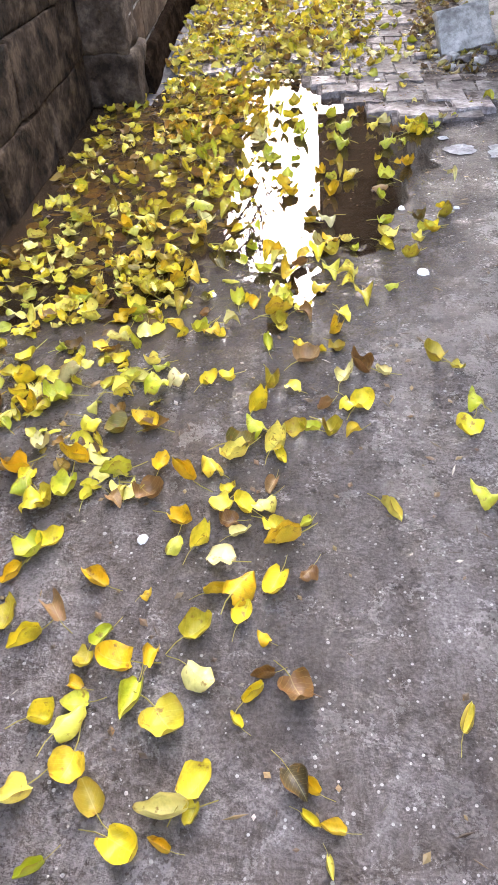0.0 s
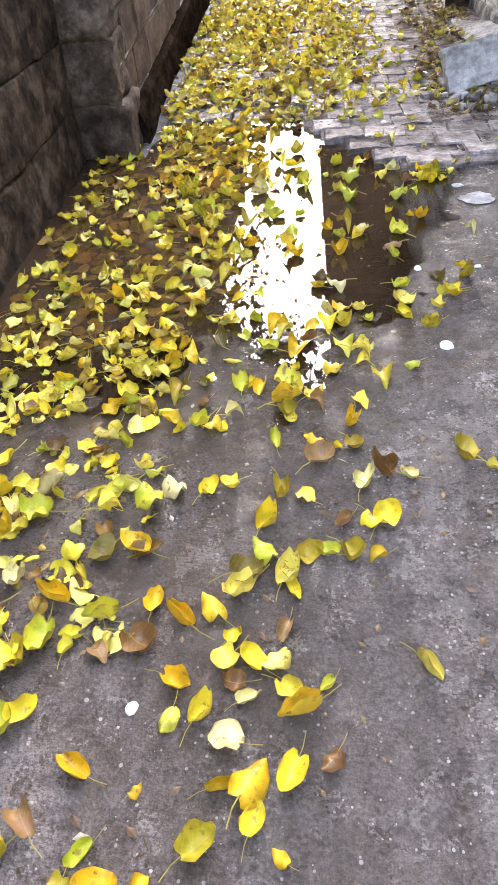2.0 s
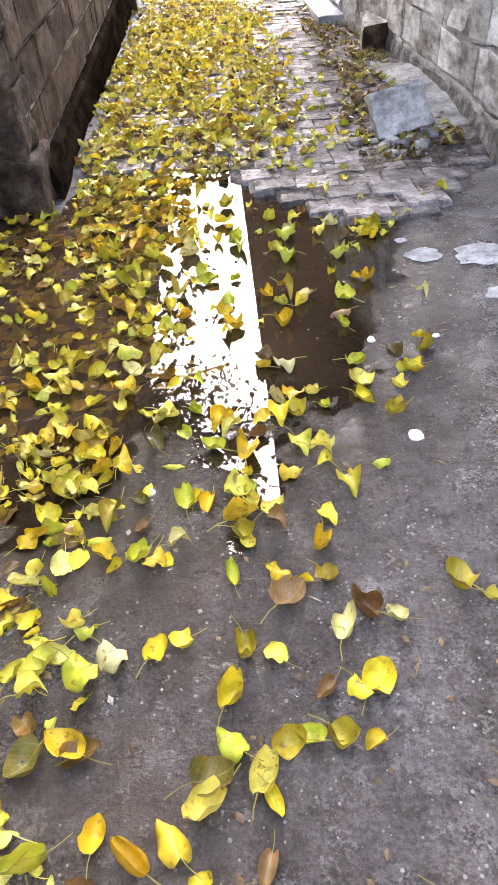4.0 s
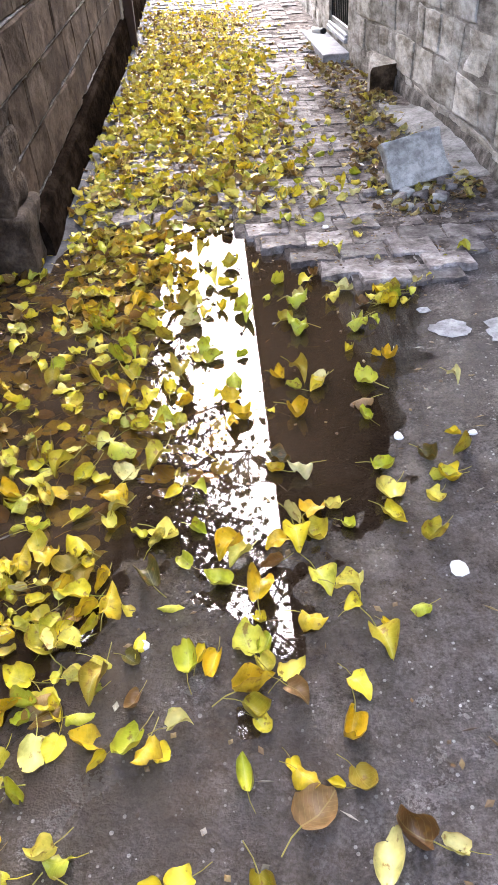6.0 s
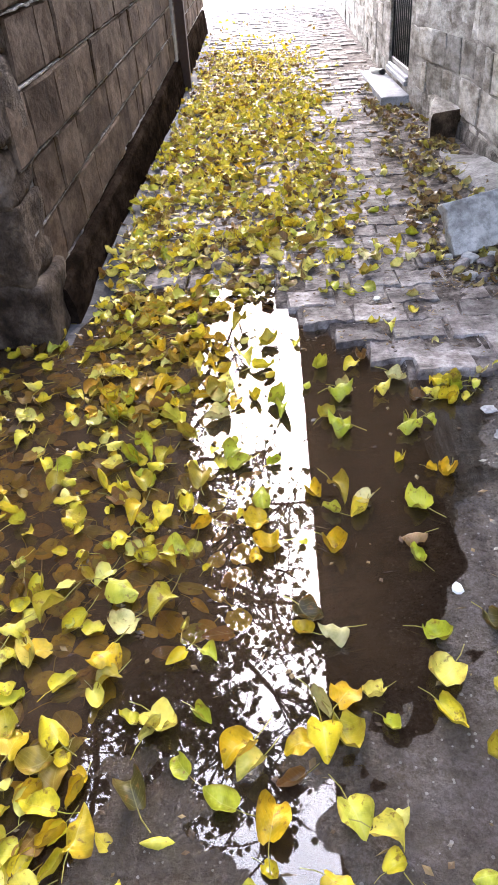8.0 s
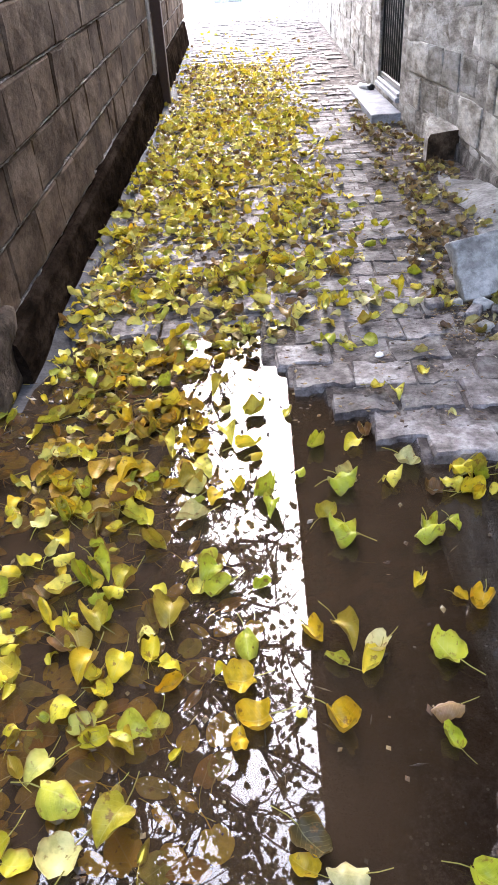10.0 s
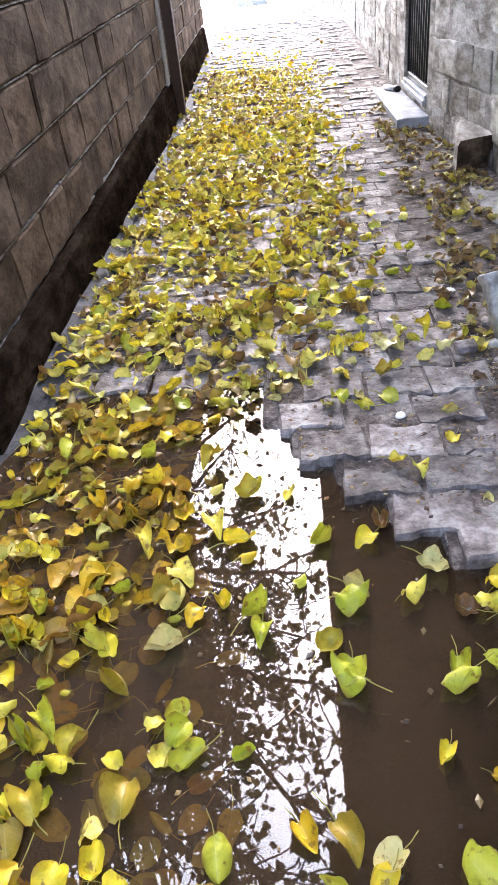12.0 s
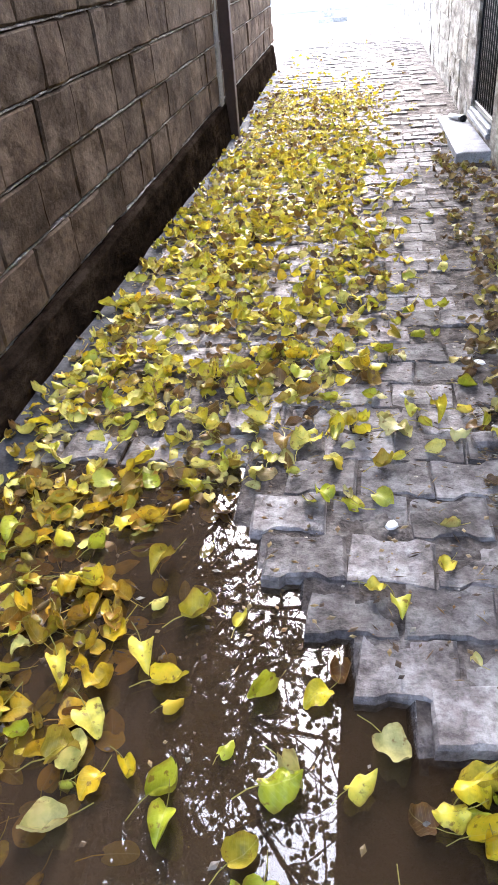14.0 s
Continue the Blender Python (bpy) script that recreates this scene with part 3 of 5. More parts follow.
def build_wall_foot():
    """The foot of the right wall: a damp dark band, a low battered footing and a bank of soil."""
    verts, faces = [], []
    ys = np.arange(2.2, 6.9, 0.05)
    for y in ys:
        top = 0.17 + 0.03 * noise.noise(Vector((y * 2.2, 7, 0))) + 0.012 * noise.noise(Vector((y * 13, 7, 0)))
        x = right_x(y)
        verts += [(x + 0.03, y, top + 0.02), (x - 0.016, y, top - 0.01), (x - 0.03, y, 0.05), (x - 0.03, y, -0.1)]
    for i in range(len(ys) - 1):
        for k in range(3):
            faces.append((i * 4 + k, i * 4 + k + 1, i * 4 + k + 5, i * 4 + k + 4))
    link_mesh("damp_foot", verts, faces, M_GRIME, wall_right, "dark damp eroded wall foot", True)
    ys = np.arange(6.75, 7.7, 0.05)
    verts, faces = [], []
    for y in ys:
        t = smooth(6.75, 7.75, y)
        w = 1.04 + (right_x(y) - 1.04) * t
        n1 = 0.01 * noise.noise(Vector((y * 9, 0, 0)))
        verts += [(1.35, y, -0.1), (w + n1, y, -0.1), (w + 0.004 + n1, y, 0.21), (w + 0.018 + n1, y, 0.238), (w + 0.5 * (right_x(y) - w), y, 0.25), (right_x(y) + 0.03, y, 0.262)]
    for i in range(len(ys) - 1):
        for k in range(5):
            faces.append((i * 6 + k, i * 6 + k + 1, i * 6 + k + 7, i * 6 + k + 6))
    faces += [(0, 5, 4, 3), (0, 3, 2, 1)]
    ob = link_mesh("wall_footing", verts, faces, M_RENDER, wall_right, "rendered footing with a dark end")
    # the end faces take the darker stone, the rest stays render
    ob.data.materials.append(M_NEAR)
    ob.data.polygons[-1].material_index = 1
    ob.data.polygons[-2].material_index = 1
    verts, faces = [], []
    ys = np.arange(4.45, 6.76, 0.06)
    for y in ys:
        n1 = 0.03 * noise.noise(Vector((y * 5, 3, 0)))
        up = 0.05 * smooth(4.5, 5.0, y) * (1 - smooth(5.5, 6.5, y)) - 0.05 * smooth(5.8, 6.7, y)
        verts += [(1.3, y, 0.1 + up + n1), (1.2, y, 0.078 + up * 0.8 + n1 * 0.6), (1.08 + n1, y, ground(1.08, y) + 0.014 + up * 0.3), (0.95 + n1 * 2, y, ground(0.95, y) - 0.02)]
    for i in range(len(ys) - 1):
        for k in range(3):
            faces.append((i * 4 + k, i * 4 + k + 1, i * 4 + k + 5, i * 4 + k + 4))
    link_mesh("cement_apron", verts, faces, M_CEMENT, wall_right, "smooth grey cement sloped against the wall", True)


build_wall_foot()


# ---- door with its step, on the right ----
def build_door():
    door = tagged(new("door_1"), "black iron gate with vertical bars over a pale sill", "door", kind="structure")
    x = right_x(9.05) + 0.03
    bm = bevelled_box(x + 0.035, x + 0.05, 8.46, 9.64, 0.26, 2.24, 0.003)
    part("panel", bm, M_IRON, door)
    for y0, y1, z0, z1 in ((8.455, 8.5, 0.25, 2.245), (9.6, 9.645, 0.25, 2.245), (8.502, 9.598, 2.2, 2.245), (8.502, 9.598, 0.25, 0.3)):
        part("gate_frame", bevelled_box(x - 0.01, x + 0.034, y0, y1, z0, z1, 0.004), M_IRON, door)
    for i in range(9):
        y = 8.6 + i * 0.115
        part("bar", bevelled_box(x, x + 0.03, y - 0.014, y + 0.014, 0.302, 2.198, 0.005), M_IRON, door)
    part("door_sill", bevelled_box(right_x(9) - 0.03, x + 0.12, 8.452, 9.648, 0.172, 0.215, 0.006), M_MARBLE, door, "pale stone sill")
    part("sill_upstand", bevelled_box(x - 0.045, x - 0.012, 8.46, 9.64, 0.217, 0.25, 0.005), M_MARBLE, door)
    bm = bevelled_box(x - 0.02, x - 0.011, 8.53, 8.58, 1.2, 1.38, 0.002)
    lock = part("lock_plate", bm, M_IRON, door)
    bm = bmesh.new()
    bmesh.ops.create_cone(bm, cap_ends=True, segments=10, radius1=0.009, radius2=0.009, depth=0.11, matrix=pose(x - 0.05, 8.6, 1.3, 90))
    part("handle", bm, M_IRON, lock)


build_door()

step = rough_block(0.27, 1.76, 0.13, 3, 0.006, 5, 0.012)
bmesh.ops.translate(step, verts=step.verts[:], vec=(1.03, 9.22, 0.05))
tagged(part("door_step", step, M_MARBLE, None, "", True), "pale worn stone step in front of iron gate", "step")

# ---- stone slab propped on rubble by the right wall ----
slab = rough_block(0.33, 0.075, 0.27, 6, 0.028, 3, 0.006)
ob = tagged(part("stone_slab", slab, M_SLAB, None, "", True), "broken grey stone slab propped against rubble", "stone slab")
ob.matrix_world = pose(0.86, 4.57, 0.145, -36, -7, 10)

# ---- steel post on the left wall ----
post = tagged(new("steel_post"), "dark brown steel gate post against block wall", "post")
post.location = (left_x(9.75) + 0.09, 9.7, rise(9.7))
bm = bevelled_box(-0.05, 0.05, -0.05, 0.05, -0.05, 2.6, 0.006)
part("shaft", bm, M_RUST, post)
part("base_plate", bevelled_box(-0.075, 0.07, -0.08, 0.08, -0.02, 0.02, 0.004), M_RUST, post)
pil = bevelled_box(left_x(9.4) - 0.1, left_x(9.4) + 0.03, 9.47, 9.63, -0.1, 2.28, 0.01)
part("pilaster", pil, M_PLASTER, wall_left, "smooth grey plaster strip")

# ---- upper storey jutting over the alley on the right ----
upper = tagged(new("building"), "house with dark boarded eaves reaching over the alley", "building", kind="structure")
OVER, EDGE = 2.8, 0.13
bm = bmesh.new()
box(bm, 1.3, 6.0, 2.6, 12.6, OVER + 0.13, 4.0)
part("wall", bm, M_PLASTER, upper)
rng = random.Random(2)
y = 2.6
while y < 12.5:
    part("board", bevelled_box(EDGE - 0.02, 1.32, y, y + 0.19, OVER + 0.1, OVER + 0.128, 0.003), M_WOOD, upper)
    y += 0.2
for i in range(9):
    yb = 2.62 + i * 1.18
    part("beam", bevelled_box(EDGE + 0.01, 1.3, yb, yb + 0.1, OVER, OVER + 0.098, 0.006), M_WOOD, upper)
bm = bmesh.new()
for vs in (((EDGE - 0.03, 2.5, OVER + 0.13), (6.4, 2.5, OVER + 0.13), (3.4, 2.5, 4.9)),):
    a = [bm.verts.new(v) for v in vs]
    b = [bm.verts.new((v[0], 12.7, v[2])) for v in vs]
    bm.faces.new(a)
    bm.faces.new(b[::-1])
    for i in range(3):
        bm.faces.new((a[i], b[i], b[(i + 1) % 3], a[(i + 1) % 3]))
part("roof", bm, M_ROOFSHEET, upper)


# ---- far end: open yard with a low wall and a stone bench ----
bm = bmesh.new()
box(bm, -14, 14, 42, 42.4, -0.2, 3.2)
tagged(part("wall_north", bm, M_GLARE_WALL), "pale wall at the far end of the yard", "wall", kind="structure")
bench = tagged(new("stone_bench"), "small pale stone block seat in the open yard", "bench")
bench.location = (-0.84, 26.5, rise(26.5))
part("seat", bevelled_box(-0.44, 0.44, -0.25, 0.25, 0.0, 0.16, 0.02), M_SLAB, bench)
part("backrest", bevelled_box(-0.44, 0.04, 0.26, 0.5, 0.0, 0.42, 0.02), M_SLAB, bench)


# ---- tree behind the left wall, reaching over the alley ----
def tube(bm, pts, r0, r1, sides=7):
    rings = []
    for i, p in enumerate(pts):
        t = i / (len(pts) - 1)
        d = (pts[min(i + 1, len(pts) - 1)] - pts[max(i - 1, 0)]).normalized()
        q = d.to_track_quat("Z", "Y")
        r = r0 + (r1 - r0) * t
        rings.append([bm.verts.new(p + q @ Vector((r * math.cos(a), r * math.sin(a), 0))) for a in [2 * math.pi * k / sides for k in range(sides)]])
    for a, b in zip(rings, rings[1:]):
        for k in range(sides):
            bm.faces.new((a[k], a[(k + 1) % sides], b[(k + 1) % sides], b[k]))


def wander(start, end, steps, amount, rng):
    pts = []
    for i in range(steps + 1):
        t = i / steps
        p = start.lerp(end, t) + Vector((0, 0, 0.25 * math.sin(math.pi * t)))
        if 0 < i < steps:
            p += Vector([rng.uniform(-amount, amount) for _ in range(3)])
        pts.append(p)
    return pts


BLADE = [(0.0, 0.12), (0.03, 0.26), (0.1, 0.37), (0.2, 0.425), (0.33, 0.44), (0.46, 0.425), (0.58, 0.385), (0.7, 0.32), (0.81, 0.24), (0.9, 0.155), (0.96, 0.085), (1.0, 0.02)]
ACROSS = (-1, -0.55, 0, 0.55, 1)
BLADE_UV = [(s * w, t, abs(s)) for t, w in BLADE for s in ACROSS]


def mark_blade(me, count, per_leaf):
    """Where each point lies on its leaf, for veins and rim."""
    at = me.attributes.new("blade", "FLOAT_VECTOR", "POINT")
    one = BLADE_UV + [(0.5, 0.0, 0.0)] * (per_leaf - len(BLADE_UV))
    at.data.foreach_set("vector", [c for _ in range(count) for p in one for c in p])


def leaf_shape(length, curl, fold, twist, stem=True, seed=0.0):
    """A heart-shaped leaf along +y from its stalk, bent, cupped and crinkled: vertices and faces."""
    prof = BLADE
    verts, faces = [], []
    for t, w in prof:
        a = curl * (t - 0.35)
        y = 0.35 + (math.sin(a) / curl if abs(curl) > 0.05 else t - 0.35)
        z = (1 - math.cos(a)) / curl if abs(curl) > 0.05 else 0.0
        for s in ACROSS:
            lobe = -0.07 * abs(s) if t < 0.05 else 0.0
            cup = w * (abs(s) ** 1.6) * math.sin(fold)
            q = Vector((s * w * 6 + seed * 7, t * 6, seed * 3))
            wave = 0.2 * noise.noise(q * 0.5) * (0.3 + abs(s)) + 0.03 * noise.noise(q * 1.5)
            x = s * w * math.cos(fold * abs(s)) * (1 + 0.22 * noise.noise(Vector((t * 2.0 + seed * 1.3, s, seed * 5))))
            verts.append((x * length, (y + lobe + 0.015 * noise.noise(q * 0.6 + Vector((5, 5, 5)))) * length, (z + cup + wave + twist * s * w * (t - 0.3)) * length))
    for i in range(len(prof) - 1):
        for k in range(4):
            a = i * 5 + k
            faces.append((a, a + 1, a + 6, a + 5))
    if stem:
        sv, sf = stem_shape(length, curl)
        k = len(verts)
        verts += sv
        faces += [tuple(k + i for i in f) for f in sf]
    return verts, faces


def stem_shape(length, curl):
    z0 = (1 - math.cos(curl * 0.35)) / curl if abs(curl) > 0.05 else 0.0
    w = 0.014
    verts, faces = [], []
    for t, x, z in ((0.03, 0.0, z0), (-0.25, 0.03, z0 * 0.6 + 0.03), (-0.6, 0.14, z0 * 0.3 + 0.02)):
        verts += [((x - w) * length, t * length, z * length), ((x + w) * length, t * length, z * length), (x * length, t * length, (z + 0.025) * length)]
    for a in (0, 3):
        faces += [(a, a + 1, a + 4, a + 3), (a + 1, a + 2, a + 5, a + 4), (a + 2, a, a + 3, a + 5)]
    return verts, faces


def build_tree():
    rng = random.Random(12)
    tree = tagged(new("tree"), "yellowing broadleaf tree leaning over the alley wall", "tree")
    tree.location = (-2.7, 7.4, 0.5)
    bm = bmesh.new()
    tube(bm, wander(Vector((0, 0, -0.7)), Vector((0.3, -0.1, 3.4)), 6, 0.05, rng), 0.17, 0.11, 9)
    part("trunk", bm, M_BARK, tree, "", True)
    ends = [(2.3, 0.6, 3.2), (1.9, 1.2, 3.35), (2.6, -0.5, 3.1), (2.2, -0.2, 3.7), (1.75, 1.6, 3.0), (1.85, 3.0, 3.1), (1.8, 4.7, 3.3), (2.5, -3.6, 3.5), (2.7, -2.4, 3.9), (2.2, -3.0, 4.4), (2.9, -1.2, 4.3), (1.8, -1.6, 3.6), (2.5, 0.2, 4.9), (2.8, 2.2, 5.4), (2.1, 3.6, 5.6), (1.2, -3.8, 5.2), (0.6, 3.4, 6.2), (1.4, 0.0, 6.4), (-1.5, 1.0, 6.0), (-1.2, -1.6, 5.6), (2.3, -3.2, 3.1), (1.8, -2.6, 3.3), (2.0, -4.2, 3.9), (1.5, -3.4, 4.0), (2.4, -1.8, 3.2), (1.3, -2.2, 4.6), (1.9, -4.6, 4.6), (1.6, -0.8, 3.2), (1.1, -4.4, 3.4), (1.2, -1.2, 3.9)]
    twigs = []
    for e in ends:
        reach = 0.5 if e[2] < 3.4 else 0.9
        pts = wander(Vector((0.3, -0.1, 3.3)), Vector(e), 7, 0.12, rng)
        bm = bmesh.new()
        tube(bm, pts, 0.06, 0.014, 6)
        for p in pts[2:]:
            for _ in range(6):
                q = p + Vector((rng.uniform(-reach, reach), rng.uniform(-0.9, 0.9), rng.uniform(-0.45, 0.45)))
                w = wander(p, q, 4, 0.05, rng)
                tube(bm, w, 0.011, 0.003, 4)
                twigs.append(w)
        part("limb", bm, M_BARK, tree, "", True)
    verts, faces = [], []
    kinds = [leaf_shape(1.0, rng.uniform(-0.5, 0.5), rng.uniform(0.0, 0.5), 0.1, False) for _ in range(5)]
    for w in twigs:
        leafy = 9 if w[0].y < -0.4 else 7 if w[0].y < 0.8 else 2
        for _ in range(leafy):
            i = rng.randrange(1, len(w))
            p = w[i] + Vector([rng.gauss(0, 0.07) for _ in range(3)])
            m = Matrix.Translation(p) @ Euler((rng.uniform(-1.6, 0.6), rng.uniform(-0.8, 0.8), rng.uniform(0, 6.28))).to_matrix().to_4x4()
            s = rng.uniform(0.05, 0.09)
            vs, fs = rng.choice(kinds)
            k = len(verts)
            verts += [tuple(m @ (Vector(v) * s)) for v in vs]
            faces += [tuple(k + a for a in f) for f in fs]
    crown = link_mesh("crown", verts, faces, M_CROWN, tree, "thin yellow-green crown")
    tagged(crown, kind="stuff")


build_tree()

# ---- fallen leaves ----
LEAF_KINDS = [(0.9, 1.25, 0.5), (-2.2, 0.9, 0.7), (2.6, 1.0, -0.7), (1.4, 1.35, -0.4), (0.5, 0.4, 0.0), (1.6, 0.7, 0.3), (-1.1, 0.3, 0.3), (0.5, 0.9, -0.2), (2.0, 0.4, 0.4), (-1.7, 0.6, -0.5), (0.3, 0.25, 0.2), (1.0, 1.1, 0.2), (1.7, 0.8, -0.4), (-0.6, -0.7, 0.3), (2.4, 0.6, 0.2), (0.4, 0.7, 0.5), (1.2, -0.6, -0.3), (0.8, 0.9, 0.6)]


def surface(x, y):
    """Top of whatever a fallen leaf lies on."""
    g = ground(x, y)
    if y > paving_front(x) and x < 0.66 + 0.05 * (y - 4.2):
        g = max(g, paving_top(x, y))
    if puddle_depth(x, y) > 0 and y < paving_front(x):
        g = max(g, 0.0)
    return g


def litter(name, mat, spots, label, rng, sizes, tilt, flat=1.0):
    kinds = [leaf_shape(1.0, *k, True, i) for i, k in enumerate(LEAF_KINDS)]
    verts, faces = [], []
    for x, y, lift in spots:
        m = Matrix.Translation((x, y, surface(x, y) + lift)) @ Euler((rng.gauss(0, tilt), rng.gauss(0, tilt), rng.uniform(0, 6.283))).to_matrix().to_4x4()
        s, flip = rng.uniform(*sizes), rng.choice((1, 1, -1))
        vs, fs = rng.choice(kinds)
        k = len(verts)
        verts += [tuple(m @ Vector((v[0] * s, (v[1] - 0.4) * s, v[2] * s * flat * flip))) for v in vs]
        faces += [tuple(k + a for a in f) for f in fs]
    ob = link_mesh(name, verts, faces, mat, None, "", True)
    mark_blade(ob.data, len(spots), len(kinds[0][0]))
    return tagged(ob, label, "leaves", kind="stuff")


def scatter(n, rng, x0, x1, y0, y1, density, lift):
    spots = []
    while len(spots) < n:
        x, y = rng.uniform(x0, x1), rng.uniform(y0, y1)
        if rng.random() < density(x, y):
            spots.append((x, y, lift(x, y)))
    return spots


rng = random.Random(77)


def drift(x, y):
    """Leaves drift thickest along the left of the paving."""
    clump = 0.55 + 0.6 * noise.noise(Vector((x * 3.2, y * 3.2, 1.0)))
    edge = 1 - smooth(-0.25 + 0.02 * y, 0.34 + 0.025 * y, x + 0.18 * noise.noise(Vector((x * 1.5, y * 1.5, 21.0))))
    return clump * (0.03 + edge * smooth(4.0, 4.5, y)) * (1 - 0.5 * smooth(-0.9, -1.02, x))


litter("leaf_drift", M_LITTER, scatter(1500, rng, -1.02, 0.7, 4.0, 9.0, drift, lambda x, y: rng.uniform(0.004, 0.035)), "thick drift of yellow fallen leaves on the pavers", rng, (0.048, 0.095), 0.42)
litter("leaf_drift", M_LITTER, scatter(760, rng, -1.15, 0.75, 8.5, 17.0, lambda x, y: drift(x, y) * (1 - 0.96 * smooth(8.6, 14.5, y)), lambda x, y: rng.uniform(0.004, 0.035)), "thick drift of yellow fallen leaves on the pavers", rng, (0.042, 0.08), 0.4)
litter("faded_leaves", M_FADED, scatter(2500, rng, -1.05, 0.75, 4.0, 12.0, drift, lambda x, y: rng.uniform(0.0, 0.015)), "trodden brown and faded leaves between pavers", rng, (0.04, 0.075), 0.3)


def verge(x, y):
    return smooth(0.5, 0.7, x - 0.04 * (y - 4)) * (0.4 + noise.noise(Vector((x * 4, y * 4, 6.0))))


litter("verge_leaves", M_WITHERED, scatter(700, rng, 0.45, 1.15, 4.1, 9.5, verge, lambda x, y: rng.uniform(0.004, 0.02)), "withered brown leaves along the foot of the wall", rng, (0.03, 0.075), 0.4)


def pool(x, y):
    return (1 - smooth(-0.5, -0.12, x)) * (0.55 + 0.6 * noise.noise(Vector((x * 5, y * 5, 9.0)))) + 0.06


litter("floating_leaves", M_LITTER, scatter(400, rng, -1.25, -0.33, 1.5, 4.25, lambda x, y: pool(x, y) * (1 - 0.55 * smooth(-0.75, -0.6, x)), lambda x, y: rng.uniform(0.002, 0.014)), "yellow leaves floating on the muddy puddle", rng, (0.035, 0.08), 0.3)
litter("sunken_leaves", M_SODDEN, scatter(800, rng, -1.25, -0.15, 1.6, 4.35, pool, lambda x, y: -0.012), "brown leaves lying under the puddle water", rng, (0.05, 0.09), 0.03, 0.12)

litter("leaf_mat", M_SODDEN, scatter(140, rng, -0.85, -0.35, 3.2, 4.25, lambda x, y: 0.5 + noise.noise(Vector((x * 5, y * 5, 14.0))), lambda x, y: rng.uniform(-0.004, 0.008)), "sodden orange and brown leaves matted at the puddle edge", rng, (0.045, 0.09), 0.22)


def apron(x, y):
    clump = 0.5 + 0.9 * noise.noise(Vector((x * 6, y * 6, 4.0)))
    return (1 - smooth(-0.35, 0.1, x)) * clump * (0.35 + 0.65 * smooth(0.3, 1.1, y)) + 0.02


litter("scattered_leaves", M_LITTER, scatter(210, rng, -1.3, -0.5, 0.75, 2.0, apron, lambda x, y: rng.uniform(0.004, 0.014)), "yellow leaves scattered on wet concrete", rng, (0.035, 0.08), 0.3)

# leaves that lie apart, each a thing of its own
LEAF_MESHES = []
for i, k in enumerate(LEAF_KINDS):
    vs, fs = leaf_shape(1.0, *k, False, i + 20)
    low, y0, y1 = min(v[2] for v in vs), min(v[1] for v in vs), max(v[1] for v in vs)
    mid = (y0 + y1) / 2
    stalk = bpy.data.meshes.new("stem")
    sv, sf = stem_shape(1.0, k[0])
    stalk.from_pydata([(v[0], v[1] - mid, v[2]) for v in sv], [], sf)
    stalk.materials.append(M_STEM)
    blades = {}
    for tone, mt in M_TONE.items():
        me = bpy.data.meshes.new("leaf_blade")
        me.from_pydata([(v[0], v[1] - mid, v[2]) for v in vs], [], fs)
        me.materials.append(mt)
        me.polygons.foreach_set("use_smooth", [True] * len(me.polygons))
        mark_blade(me, 1, len(vs))
        blades[tone] = me
    LEAF_MESHES.append((blades, stalk, low, y1 - y0, abs(k[0]) + abs(k[1])))
CURLED = [m for m in LEAF_MESHES if m[4] > 2.2]
LOOSE = [m for m in LEAF_MESHES if m[4] > 1.1]
leaf_rng = random.Random(31)


def fallen(x, y, length, heading, tone):
    """One leaf, its tip turned by heading from up the alley."""
    r = leaf_rng
    blades, stalk, low, reach, _ = r.choice(CURLED if tone in ("dark", "olive") else LOOSE)
    size = min(0.09, 0.88 * length / reach)
    leaf = new("fallen_leaf", blades[tone])
    new("stem", stalk).parent = leaf
    leaf.matrix_world = Matrix.Translation((x, y, surface(x, y) + 0.002 - low * size * 1.3)) @ Euler((r.gauss(0, 0.07), r.gauss(0, 0.07), math.radians(heading))).to_matrix().to_4x4() @ Matrix.Diagonal((size * r.uniform(0.85, 1.15), size, size * 1.3, 1))
    if y > paving_front(x):
        where, group = "lying on grey pavers", "leaves on the pavers"
    elif puddle_depth(x, y) > 0:
        where, group = "floating on brown water", "leaves on the water"
    else:
        where, group = "on damp grey concrete", "leaves on the concrete"
    tagged(leaf, f"{tone} {'tightly curled' if tone == 'dark' else 'crinkled'} fallen leaf {where}", "leaf", group)


fallen(-0.530, -0.010, 0.061, 124, "yellow-green")
fallen(-0.055, 0.017, 0.042, -169, "yellow")
fallen(-0.384, 0.028, 0.104, -113, "yellow")
fallen(-0.330, 0.034, 0.050, 69, "golden")
fallen(-0.051, 0.073, 0.054, 79, "golden")
fallen(-0.283, 0.080, 0.048, 164, "olive")
fallen(-0.332, 0.083, 0.104, 98, "pale")
fallen(-0.086, 0.084, 0.046, -127, "yellow")
fallen(-0.587, 0.098, 0.065, 127, "yellow")
fallen(-0.458, 0.098, 0.071, 35, "olive")
fallen(-0.278, 0.129, 0.082, -40, "yellow")
fallen(-0.111, 0.137, 0.069, -146, "dark")
fallen(-0.091, 0.138, 0.058, 56, "golden")
fallen(-0.511, 0.148, 0.070, 165, "golden")
fallen(-0.524, 0.219, 0.085, -37, "yellow-green")
fallen(-0.583, 0.233, 0.059, -72, "yellow")
fallen(-0.351, 0.234, 0.105, -139, "olive")
fallen(-0.221, 0.242, 0.042, 40, "yellow")
fallen(-0.526, 0.263, 0.061, 99, "yellow-green")
fallen(0.194, 0.264, 0.072, -24, "yellow")
fallen(-0.424, 0.274, 0.098, 166, "yellow-green")
